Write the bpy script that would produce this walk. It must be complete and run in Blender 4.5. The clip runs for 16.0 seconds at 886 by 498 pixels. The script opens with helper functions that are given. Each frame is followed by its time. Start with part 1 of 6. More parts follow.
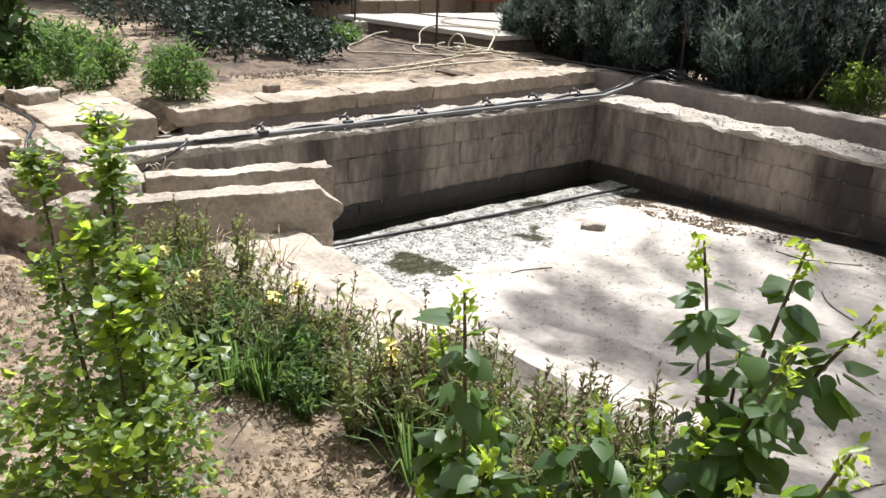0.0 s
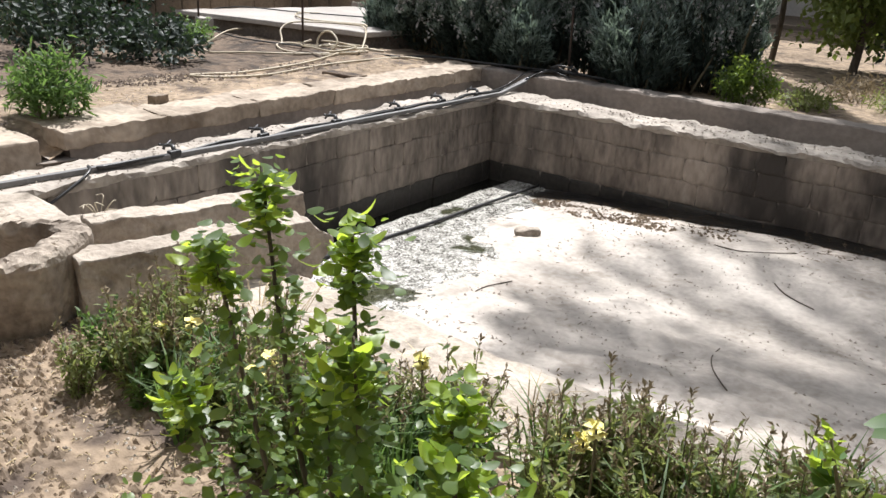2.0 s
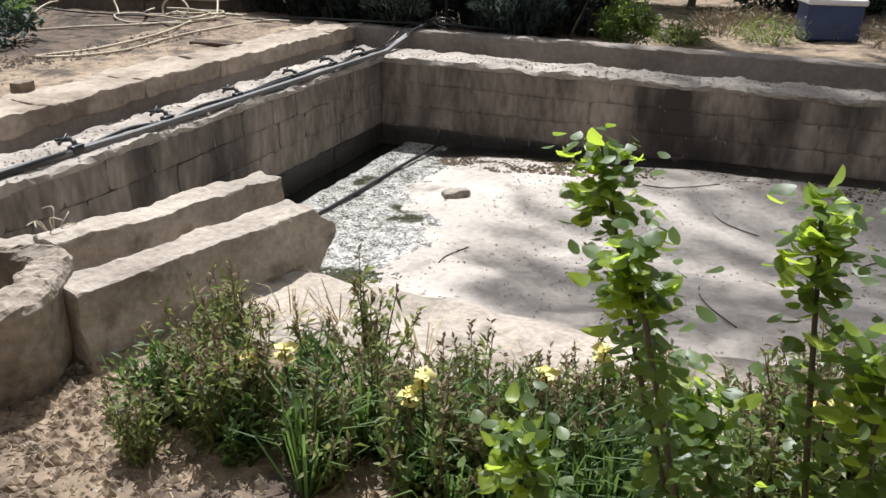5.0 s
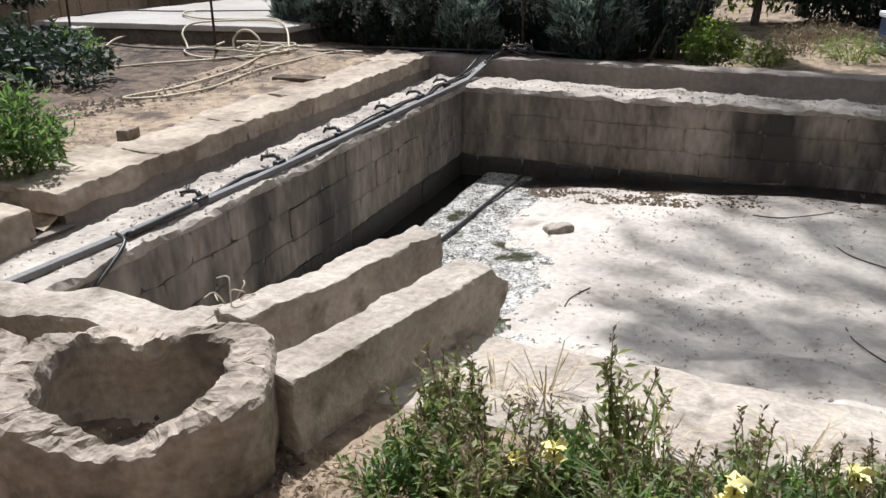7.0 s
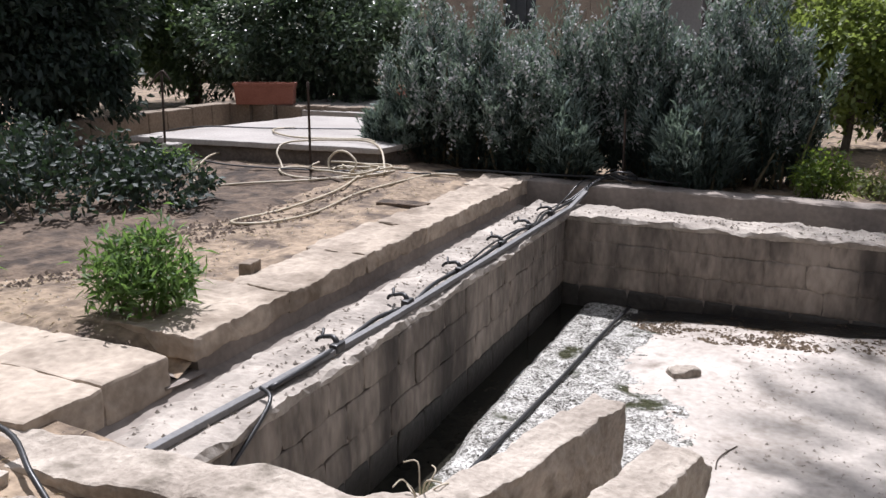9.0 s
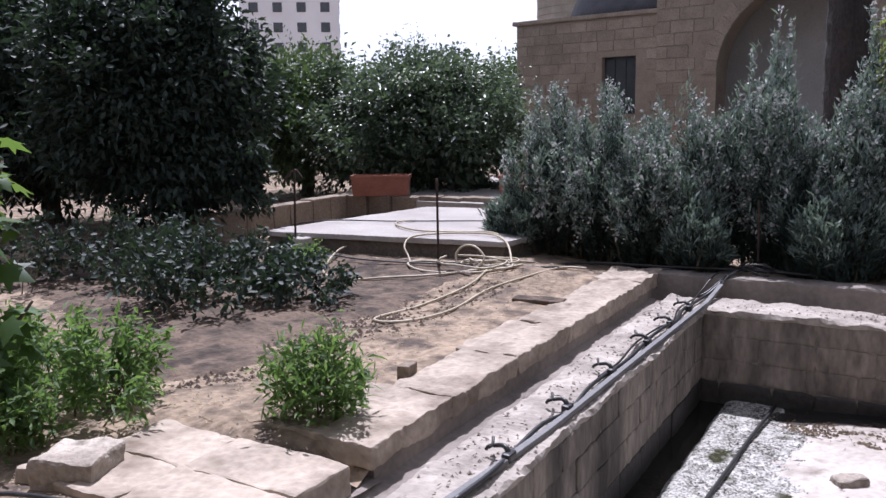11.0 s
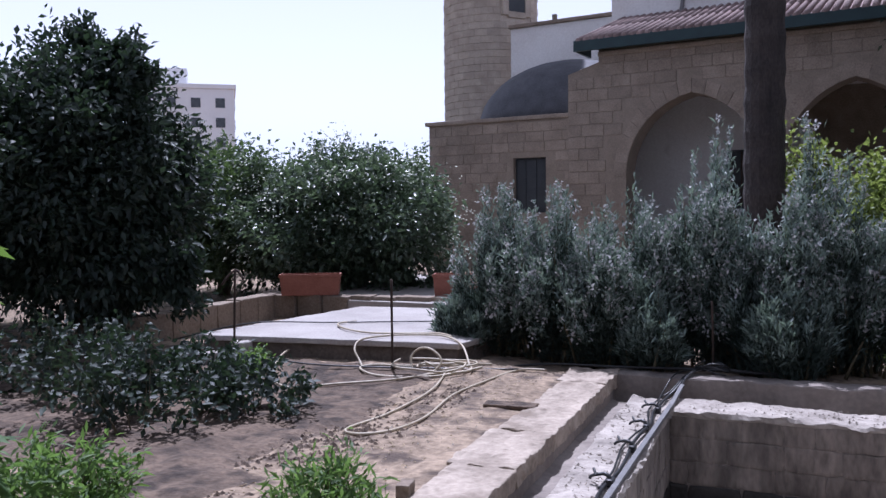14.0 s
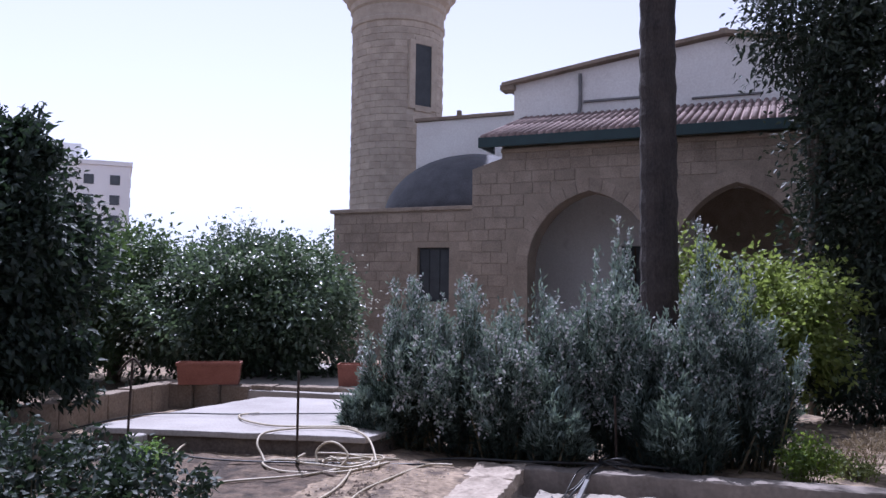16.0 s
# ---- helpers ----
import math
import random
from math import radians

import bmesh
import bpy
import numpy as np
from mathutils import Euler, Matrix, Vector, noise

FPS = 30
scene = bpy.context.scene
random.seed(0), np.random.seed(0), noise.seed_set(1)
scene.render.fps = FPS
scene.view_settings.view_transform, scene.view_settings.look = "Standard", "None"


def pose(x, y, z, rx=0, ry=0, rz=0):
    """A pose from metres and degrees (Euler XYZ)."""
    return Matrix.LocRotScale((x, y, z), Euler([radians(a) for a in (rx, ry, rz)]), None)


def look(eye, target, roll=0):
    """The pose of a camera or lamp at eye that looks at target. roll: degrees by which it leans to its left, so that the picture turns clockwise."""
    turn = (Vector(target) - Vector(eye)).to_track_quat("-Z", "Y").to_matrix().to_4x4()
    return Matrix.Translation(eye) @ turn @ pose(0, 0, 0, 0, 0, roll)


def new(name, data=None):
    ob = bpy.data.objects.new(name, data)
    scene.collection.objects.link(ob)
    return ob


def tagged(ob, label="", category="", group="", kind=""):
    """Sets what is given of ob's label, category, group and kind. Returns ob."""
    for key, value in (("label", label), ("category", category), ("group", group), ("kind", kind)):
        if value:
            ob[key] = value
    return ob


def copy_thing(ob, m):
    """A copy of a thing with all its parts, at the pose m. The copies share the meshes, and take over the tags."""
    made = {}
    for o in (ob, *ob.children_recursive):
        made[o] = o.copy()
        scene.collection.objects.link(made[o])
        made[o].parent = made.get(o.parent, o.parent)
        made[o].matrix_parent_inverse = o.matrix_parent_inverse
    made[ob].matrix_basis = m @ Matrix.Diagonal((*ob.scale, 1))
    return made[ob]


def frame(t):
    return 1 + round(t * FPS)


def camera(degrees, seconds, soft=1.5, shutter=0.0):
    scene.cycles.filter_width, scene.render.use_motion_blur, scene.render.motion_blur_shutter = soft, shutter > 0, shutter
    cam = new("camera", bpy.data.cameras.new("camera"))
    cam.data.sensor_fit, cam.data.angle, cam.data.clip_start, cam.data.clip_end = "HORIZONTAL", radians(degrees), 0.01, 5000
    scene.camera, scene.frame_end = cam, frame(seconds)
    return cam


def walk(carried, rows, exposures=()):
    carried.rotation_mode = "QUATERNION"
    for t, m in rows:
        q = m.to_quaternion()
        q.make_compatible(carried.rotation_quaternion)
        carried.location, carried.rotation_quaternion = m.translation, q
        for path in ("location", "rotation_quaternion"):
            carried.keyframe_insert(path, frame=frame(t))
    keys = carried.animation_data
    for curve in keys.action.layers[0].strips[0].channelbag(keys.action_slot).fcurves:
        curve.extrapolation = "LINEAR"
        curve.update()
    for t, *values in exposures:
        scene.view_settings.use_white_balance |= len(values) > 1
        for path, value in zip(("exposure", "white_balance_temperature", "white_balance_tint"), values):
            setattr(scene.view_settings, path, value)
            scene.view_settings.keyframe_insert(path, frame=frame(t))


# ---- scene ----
cam = camera(57.0, 16.0)
PATH = [
    (0, (5.625, -6.54, 1.246), (4.172, -5.363, 0.538), 2.2),
    (0.5, (5.251, -6.664, 1.2), (3.884, -5.381, 0.504), 3.5),
    (1, (4.961, -6.757, 1.182), (3.674, -5.394, 0.485), 3.8),
    (1.5, (4.693, -6.863, 1.184), (3.499, -5.42, 0.484), 4.2),
    (2, (4.442, -6.953, 1.208), (3.352, -5.432, 0.502), 3.2),
    (2.5, (4.354, -7.105, 1.247), (3.349, -5.53, 0.533), 2.4),
    (3, (4.233, -7.343, 1.269), (3.317, -5.718, 0.547), 1.7),
    (5.5, (3.207, -7.067, 1.066), (2.58, -5.343, 0.27), 1.1),
    (6, (3.051, -7.116, 1.092), (2.444, -5.392, 0.277), 0.8),
    (6.5, (2.938, -7.178, 1.137), (2.302, -5.457, 0.341), 0.1),
    (7, (2.686, -7.107, 1.178), (1.986, -5.389, 0.433), -0.4),
    (7.5, (2.482, -7.034, 1.21), (1.727, -5.316, 0.52), -0.4),
    (8, (2.3, -7.0, 1.25), (1.524, -5.266, 0.624), -0.1),
    (8.5, (2.102, -6.987, 1.288), (1.328, -5.234, 0.715), 0.3),
    (9, (2.002, -7.016, 1.326), (1.194, -5.259, 0.815), 0.4),
    (9.5, (1.919, -7.038, 1.362), (1.05, -5.296, 0.902), 0.3),
    (10, (1.84, -7.072, 1.413), (0.891, -5.361, 1.001), -0.0),
    (12.5, (1.255, -7.385, 1.513), (0.235, -5.679, 1.291), -0.9),
    (13, (1.151, -7.344, 1.523), (0.203, -5.594, 1.336), -1.0),
    (13.5, (1.051, -7.32, 1.534), (0.187, -5.522, 1.394), -0.9),
    (14, (0.961, -7.317, 1.532), (0.177, -5.48, 1.438), -0.6),
    (14.5, (0.887, -7.331, 1.55), (0.186, -5.458, 1.508), -0.2),
    (15, (0.884, -7.351, 1.567), (0.238, -5.459, 1.574), -0.0),
    (15.5, (0.878, -7.343, 1.571), (0.285, -5.435, 1.639), 0.4),
    (16, (0.867, -7.406, 1.595), (0.315, -5.487, 1.712), 0.7),
]
walk(cam, [(t, look(eye, target, roll)) for t, eye, target, roll in PATH],
     exposures=[(0, 0.82, 6050, 10), (3, 0.58, 6050, 11), (6.5, 0.40, 5850, 10), (9, 0.40, 5800, 16), (12.5, 0.34, 5250, 25), (14, 0.24, 5150, 25), (16, 0.32, 5150, 27)])

# ---- light ----
SUN_AZ, SUN_EL = radians(-33), radians(65)
world = bpy.data.worlds.new("world")
scene.world = world
world.use_nodes = True
sky = world.node_tree.nodes.new("ShaderNodeTexSky")
sky.sky_type, sky.sun_disc = "NISHITA", False
sky.sun_elevation, sky.sun_rotation = SUN_EL, SUN_AZ
sky.dust_density, sky.air_density = 0.6, 1.0
back = world.node_tree.nodes["Background"]
back.inputs[1].default_value = 0.118
haze = world.node_tree.nodes.new("ShaderNodeHueSaturation")
haze.inputs["Saturation"].default_value, haze.inputs["Value"].default_value = 0.03, 1.0
world.node_tree.links.new(sky.outputs[0], haze.inputs["Color"])
world.node_tree.links.new(haze.outputs[0], back.inputs[0])
sun_data = bpy.data.lights.new("sun", "SUN")
sun_data.energy, sun_data.angle, sun_data.color = 5.0, radians(0.53), (1.0, 0.945, 0.87)
sun = new("sun", sun_data)
way = Vector((math.sin(SUN_AZ) * math.cos(SUN_EL), math.cos(SUN_AZ) * math.cos(SUN_EL), math.sin(SUN_EL)))
sun.matrix_world = look(way * 60, (0, 0, 0))


# ---- materials ----
def material(name, dark, light, scale=3.0, fine=40.0, rough=0.9, bump=0.4, metal=0.0, mix=0.5, vary=0.0, spots=None, island=False,
             stretch=(1, 1, 1), bump_size=0.02):
    m = bpy.data.materials.new(name)
    m.use_nodes = True
    nt = m.node_tree
    bsdf = nt.nodes["Principled BSDF"]
    geo = nt.nodes.new("ShaderNodeNewGeometry")
    mapping = nt.nodes.new("ShaderNodeMapping")
    mapping.inputs["Scale"].default_value = stretch
    nt.links.new(geo.outputs["Position"], mapping.inputs[0])
    big, small = nt.nodes.new("ShaderNodeTexNoise"), nt.nodes.new("ShaderNodeTexNoise")
    for n, s, d in ((big, scale, 5), (small, fine, 4)):
        n.inputs["Scale"].default_value, n.inputs["Detail"].default_value = s, d
        nt.links.new(mapping.outputs[0], n.inputs["Vector"])
    add = nt.nodes.new("ShaderNodeMix")
    add.inputs[0].default_value = mix
    nt.links.new(big.outputs["Fac"], add.inputs[2])
    nt.links.new(small.outputs["Fac"], add.inputs[3])
    ramp = nt.nodes.new("ShaderNodeValToRGB")
    ramp.color_ramp.elements[0].position, ramp.color_ramp.elements[1].position = 0.33, 0.66
    ramp.color_ramp.elements[0].color, ramp.color_ramp.elements[1].color = (*dark, 1), (*light, 1)
    nt.links.new(add.outputs[0], ramp.inputs[0])
    colour = ramp.outputs[0]
    if spots:
        stain, cut = nt.nodes.new("ShaderNodeTexNoise"), nt.nodes.new("ShaderNodeValToRGB")
        stain.inputs["Scale"].default_value, stain.inputs["Detail"].default_value = spots[1], 6
        nt.links.new(mapping.outputs[0], stain.inputs["Vector"])
        cut.color_ramp.elements[0].position, cut.color_ramp.elements[1].position = spots[2] - 0.03, spots[2] + 0.14
        nt.links.new(stain.outputs["Fac"], cut.inputs[0])
        over = nt.nodes.new("ShaderNodeMix")
        over.data_type = "RGBA"
        nt.links.new(cut.outputs[0], over.inputs[0])
        nt.links.new(colour, over.inputs[6])
        over.inputs[7].default_value = (*spots[0], 1)
        colour = over.outputs[2]
    if vary:
        source = nt.nodes.new("ShaderNodeNewGeometry" if island else "ShaderNodeObjectInfo")
        hue, span = nt.nodes.new("ShaderNodeHueSaturation"), nt.nodes.new("ShaderNodeMapRange")
        nt.links.new(source.outputs["Random Per Island" if island else "Random"], span.inputs[0])
        span.inputs[3].default_value, span.inputs[4].default_value = 1 - vary, 1 + vary
        nt.links.new(span.outputs[0], hue.inputs["Value"])
        nt.links.new(colour, hue.inputs["Color"])
        colour = hue.outputs[0]
    nt.links.new(colour, bsdf.inputs["Base Color"])
    bsdf.inputs["Roughness"].default_value, bsdf.inputs["Metallic"].default_value = rough, metal
    if bump:
        b = nt.nodes.new("ShaderNodeBump")
        b.inputs["Strength"].default_value, b.inputs["Distance"].default_value = bump, bump_size
        nt.links.new(add.outputs[0], b.inputs["Height"])
        nt.links.new(b.outputs[0], bsdf.inputs["Normal"])
    return m


def leaf_material(name, dark, light, glow, rough=0.45, share=0.4):
    m = bpy.data.materials.new(name)
    m.use_nodes = True
    nt = m.node_tree
    bsdf, out = nt.nodes["Principled BSDF"], nt.nodes["Material Output"]
    geo = nt.nodes.new("ShaderNodeNewGeometry")
    ramp = nt.nodes.new("ShaderNodeValToRGB")
    ramp.color_ramp.elements[0].color, ramp.color_ramp.elements[1].color = (*dark, 1), (*light, 1)
    nt.links.new(geo.outputs["Random Per Island"], ramp.inputs[0])
    nt.links.new(ramp.outputs[0], bsdf.inputs["Base Color"])
    bsdf.inputs["Roughness"].default_value = rough
    thin, both = nt.nodes.new("ShaderNodeBsdfTranslucent"), nt.nodes.new("ShaderNodeMixShader")
    thin.inputs[0].default_value = (*glow, 1)
    both.inputs[0].default_value = share
    nt.links.new(bsdf.outputs[0], both.inputs[1])
    nt.links.new(thin.outputs[0], both.inputs[2])
    nt.links.new(both.outputs[0], out.inputs[0])
    return m


SOIL = material("dry_soil", (0.11, 0.079, 0.053), (0.39, 0.30, 0.21), 1.0, 16, 0.95, 0.8, mix=0.5, spots=((0.082, 0.060, 0.046), 4.5, 0.53), bump_size=0.06)
BED = material("dug_soil", (0.052, 0.037, 0.027), (0.18, 0.13, 0.092), 2.2, 18, 0.95, 1.0, mix=0.5, spots=((0.04, 0.029, 0.022), 5, 0.52), bump_size=0.06)
SILT = material("dried_silt", (0.31, 0.27, 0.23), (0.56, 0.505, 0.45), 1.4, 20, 0.65, 0.8, mix=0.42, spots=((0.20, 0.165, 0.13), 4.2, 0.63), bump_size=0.03)
STONE = material("weathered_stone", (0.22, 0.185, 0.15), (0.56, 0.495, 0.42), 3, 40, 0.92, 1.0, mix=0.28, spots=((0.16, 0.135, 0.105), 6, 0.58), bump_size=0.04)
BASIN = material("basin_stone", (0.15, 0.122, 0.097), (0.50, 0.43, 0.355), 3, 30, 0.93, 1.0, mix=0.35, spots=((0.10, 0.08, 0.062), 4, 0.56), bump_size=0.04)
COPING = material("coping_stone", (0.22, 0.18, 0.14), (0.52, 0.44, 0.355), 2.2, 22, 0.93, 0.9, mix=0.35, vary=0.06, spots=((0.19, 0.15, 0.112), 2.6, 0.55))
LIME = material("lime_crust", (0.20, 0.175, 0.15), (0.47, 0.42, 0.365), 3.5, 24, 0.9, 1.0, mix=0.35, spots=((0.32, 0.29, 0.25), 6, 0.62), bump_size=0.03)
BLOCK = material("pool_block", (0.075, 0.063, 0.053), (0.37, 0.315, 0.265), 2.6, 19, 0.93, 1.0, mix=0.40, vary=0.07, spots=((0.055, 0.047, 0.041), 2.0, 0.52), stretch=(1, 1, 0.35), bump_size=0.04)
MORTAR = material("mortar", (0.09, 0.078, 0.068), (0.30, 0.26, 0.225), 5, 30, 0.95, 0.6)
RENDERED = material("cement_face", (0.15, 0.128, 0.112), (0.30, 0.26, 0.226), 1.8, 22, 0.93, 0.7, mix=0.35, spots=((0.18, 0.15, 0.13), 3, 0.64))
SLAB = material("concrete_slab", (0.27, 0.245, 0.225), (0.43, 0.40, 0.37), 1.6, 40, 0.85, 0.4, spots=((0.38, 0.34, 0.30), 2.6, 0.66))
TERRACE = material("terrace_stone", (0.15, 0.115, 0.085), (0.30, 0.245, 0.19), 2.5, 30, 0.92, 0.5, vary=0.14)
CLAY = material("terracotta", (0.20, 0.070, 0.045), (0.29, 0.115, 0.08), 5, 50, 0.75, 0.15)
PLASTIC = material("black_pipe", (0.012, 0.012, 0.013), (0.035, 0.035, 0.036), 8, 60, 0.4, 0.1)
GREYPIPE = material("grey_pipe", (0.11, 0.108, 0.108), (0.19, 0.187, 0.187), 6, 60, 0.65, 0.1)
HOSE = material("pale_hose", (0.34, 0.29, 0.21), (0.54, 0.47, 0.35), 6, 50, 0.5, 0.1)
IRON = material("rusty_iron", (0.03, 0.022, 0.018), (0.09, 0.06, 0.045), 12, 80, 0.8, 0.4, metal=0.4)
BARK = material("bark", (0.05, 0.04, 0.032), (0.16, 0.13, 0.10), 6, 40, 0.95, 0.9, stretch=(1, 1, 0.25), bump_size=0.03)
TRUNK = material("dark_trunk", (0.018, 0.015, 0.014), (0.060, 0.048, 0.042), 5, 40, 0.95, 0.9, stretch=(1, 1, 0.4), bump_size=0.04)
TWIG = material("green_twig", (0.08, 0.07, 0.04), (0.18, 0.15, 0.09), 10, 60, 0.85, 0.3)
STRAW = material("dry_straw", (0.30, 0.23, 0.13), (0.52, 0.43, 0.28), 4, 30, 0.9, 0.2, vary=0.3, island=True)
ASHLAR = material("facade_stone", (0.17, 0.135, 0.105), (0.33, 0.275, 0.22), 2.5, 30, 0.93, 0.6, vary=0.12)
ASHLAR_JOINT = material("facade_joint", (0.19, 0.155, 0.12), (0.30, 0.25, 0.20), 3, 30, 0.95, 0.5)
TOWERSTONE = material("tower_stone", (0.30, 0.255, 0.205), (0.46, 0.40, 0.33), 3, 30, 0.93, 0.7, vary=0.10)
PLASTER = material("white_plaster", (0.60, 0.58, 0.56), (0.76, 0.75, 0.73), 0.8, 20, 0.9, 0.2, spots=((0.48, 0.46, 0.44), 1.5, 0.64))
TILE = material("roof_tile", (0.14, 0.095, 0.085), (0.29, 0.215, 0.20), 3, 30, 0.85, 0.4, vary=0.2)
GREENWOOD = material("green_fascia", (0.006, 0.022, 0.026), (0.012, 0.038, 0.042), 4, 40, 0.6, 0.2)
LEAD = material("lead_dome", (0.035, 0.036, 0.042), (0.085, 0.086, 0.096), 3, 25, 0.7, 0.3)
DARK = material("dark_shutter", (0.015, 0.02, 0.025), (0.04, 0.045, 0.05), 3, 30, 0.6, 0.2)
GLASS = material("dark_glass", (0.02, 0.025, 0.03), (0.05, 0.055, 0.06), 2, 20, 0.15, 0.0)
RENDER_WHITE = material("house_render", (0.66, 0.66, 0.68), (0.78, 0.78, 0.80), 0.3, 10, 0.9, 0.1)
PETAL = material("pale_petal", (0.70, 0.62, 0.18), (0.82, 0.76, 0.34), 20, 60, 0.7, 0.0)
BLUE = material("blue_plastic", (0.03, 0.05, 0.13), (0.05, 0.08, 0.18), 4, 40, 0.4, 0.1)
SHADEWATER = material("shaded_water", (0.010, 0.010, 0.008), (0.028, 0.026, 0.02), 3, 20, 0.06, 0.12)

SHADEWATER.node_tree.nodes["Principled BSDF"].inputs["Specular IOR Level"].default_value = 0.12


def gravel_material(name):
    """Wet grit: pale and dark grains, the palest painted as sun glints; glossy, with olive slime in patches."""
    m = bpy.data.materials.new(name)
    m.use_nodes = True
    nt = m.node_tree
    bsdf = nt.nodes["Principled BSDF"]
    geo = nt.nodes.new("ShaderNodeNewGeometry")
    grains, flecks, patch = nt.nodes.new("ShaderNodeTexVoronoi"), nt.nodes.new("ShaderNodeTexNoise"), nt.nodes.new("ShaderNodeTexNoise")
    grains.inputs["Scale"].default_value = 80
    flecks.inputs["Scale"].default_value, flecks.inputs["Detail"].default_value = 10, 8
    patch.inputs["Scale"].default_value, patch.inputs["Detail"].default_value = 2.1, 4
    for n in (grains, flecks, patch):
        nt.links.new(geo.outputs["Position"], n.inputs["Vector"])
    tone = nt.nodes.new("ShaderNodeSeparateColor")
    nt.links.new(grains.outputs["Color"], tone.inputs[0])
    mixed = nt.nodes.new("ShaderNodeMath")
    mixed.operation = "MULTIPLY_ADD"
    mixed.inputs[1].default_value = 0.55
    nt.links.new(tone.outputs[0], mixed.inputs[0])
    nt.links.new(flecks.outputs["Fac"], mixed.inputs[2])
    ramp = nt.nodes.new("ShaderNodeValToRGB")
    ramp.color_ramp.elements[0].position, ramp.color_ramp.elements[1].position = 0.50, 0.98
    # pale end of the ramp is bright enough to stand for glints
    ramp.color_ramp.elements[0].color, ramp.color_ramp.elements[1].color = (0.085, 0.078, 0.066, 1), (0.62, 0.605, 0.56, 1)
    nt.links.new(mixed.outputs[0], ramp.inputs[0])
    slime = nt.nodes.new("ShaderNodeValToRGB")
    slime.color_ramp.elements[0].position, slime.color_ramp.elements[1].position = 0.58, 0.63
    nt.links.new(patch.outputs["Fac"], slime.inputs[0])
    over = nt.nodes.new("ShaderNodeMix")
    over.data_type = "RGBA"
    over.inputs[7].default_value = (0.05, 0.052, 0.026, 1)
    nt.links.new(slime.outputs[0], over.inputs[0])
    nt.links.new(ramp.outputs[0], over.inputs[6])
    nt.links.new(over.outputs[2], bsdf.inputs["Base Color"])
    bsdf.inputs["Roughness"].default_value = 0.22
    bump = nt.nodes.new("ShaderNodeBump")
    bump.inputs["Strength"].default_value, bump.inputs["Distance"].default_value = 1.0, 0.03
    nt.links.new(mixed.outputs[0], bump.inputs["Height"])
    nt.links.new(bump.outputs[0], bsdf.inputs["Normal"])
    return m


WET = gravel_material("wet_gravel")
L_CITRUS = leaf_material("citrus_leaf", (0.012, 0.022, 0.018), (0.034, 0.054, 0.038), (0.05, 0.09, 0.035), 0.6, 0.18)
L_FLOWERING = leaf_material("shrub_leaf", (0.016, 0.032, 0.022), (0.13, 0.17, 0.115), (0.15, 0.22, 0.10), 0.32, 0.26)
L_SILVER = leaf_material("silver_leaf", (0.045, 0.072, 0.062), (0.31, 0.39, 0.36), (0.22, 0.29, 0.19), 0.5, 0.28)
L_SILVER_SHADED = leaf_material("shaded_shrub_leaf", (0.010, 0.022, 0.019), (0.070, 0.100, 0.083), (0.05, 0.085, 0.05), 0.55, 0.18)
L_YELLOW = leaf_material("yellow_green_leaf", (0.06, 0.09, 0.022), (0.20, 0.24, 0.06), (0.30, 0.38, 0.08), 0.5, 0.42)
L_WEED = leaf_material("weed_leaf", (0.058, 0.082, 0.028), (0.21, 0.245, 0.095), (0.40, 0.46, 0.13), 0.6, 0.4)
L_FERN = leaf_material("soft_weed_leaf", (0.032, 0.068, 0.022), (0.115, 0.185, 0.055), (0.22, 0.37, 0.08), 0.6, 0.4)
L_FRESH = leaf_material("fresh_leaf", (0.10, 0.16, 0.02), (0.25, 0.33, 0.05), (0.62, 0.80, 0.08), 0.4, 0.5)
L_SAPLING = leaf_material("sapling_leaf", (0.034, 0.066, 0.021), (0.105, 0.16, 0.046), (0.36, 0.50, 0.06), 0.42, 0.40)
L_BROAD = leaf_material("broad_leaf", (0.02, 0.048, 0.014), (0.07, 0.13, 0.035), (0.30, 0.48, 0.05), 0.45, 0.32)
L_DARK = leaf_material("cypress_leaf", (0.010, 0.018, 0.012), (0.035, 0.05, 0.03), (0.03, 0.05, 0.02), 0.6, 0.12)
L_FAR = leaf_material("far_leaf", (0.03, 0.055, 0.03), (0.09, 0.13, 0.06), (0.14, 0.22, 0.06), 0.6, 0.25)
L_SEED = leaf_material("seed_head", (0.13, 0.10, 0.065), (0.30, 0.24, 0.15), (0.32, 0.25, 0.14), 0.8, 0.2)


# ---- building blocks ----
def mesh_object(name, verts, faces, mat, parent=None, smooth=False):
    me = bpy.data.meshes.new(name)
    me.from_pydata([tuple(v) for v in verts], [], [tuple(f) for f in faces])
    me.materials.append(mat)
    if smooth:
        me.polygons.foreach_set("use_smooth", [True] * len(me.polygons))
    me.update()
    ob = new(name, me)
    if parent:
        ob.parent = parent
    return ob


def part(name, bm, mat, parent=None, label="", smooth=False):
    me = bpy.data.meshes.new(name)
    bm.to_mesh(me)
    bm.free()
    me.materials.append(mat)
    if smooth:
        me.polygons.foreach_set("use_smooth", [True] * len(me.polygons))
    ob = new(name, me)
    if parent:
        ob.parent = parent
    if label:
        ob["label"] = label
    return ob


def base(name, x, y, z, label, category, group="", rz=0, kind=""):
    ob = new(name)
    ob.empty_display_size = 0.1
    ob.matrix_world = pose(x, y, z, 0, 0, rz)
    return tagged(ob, label, category, group, kind)


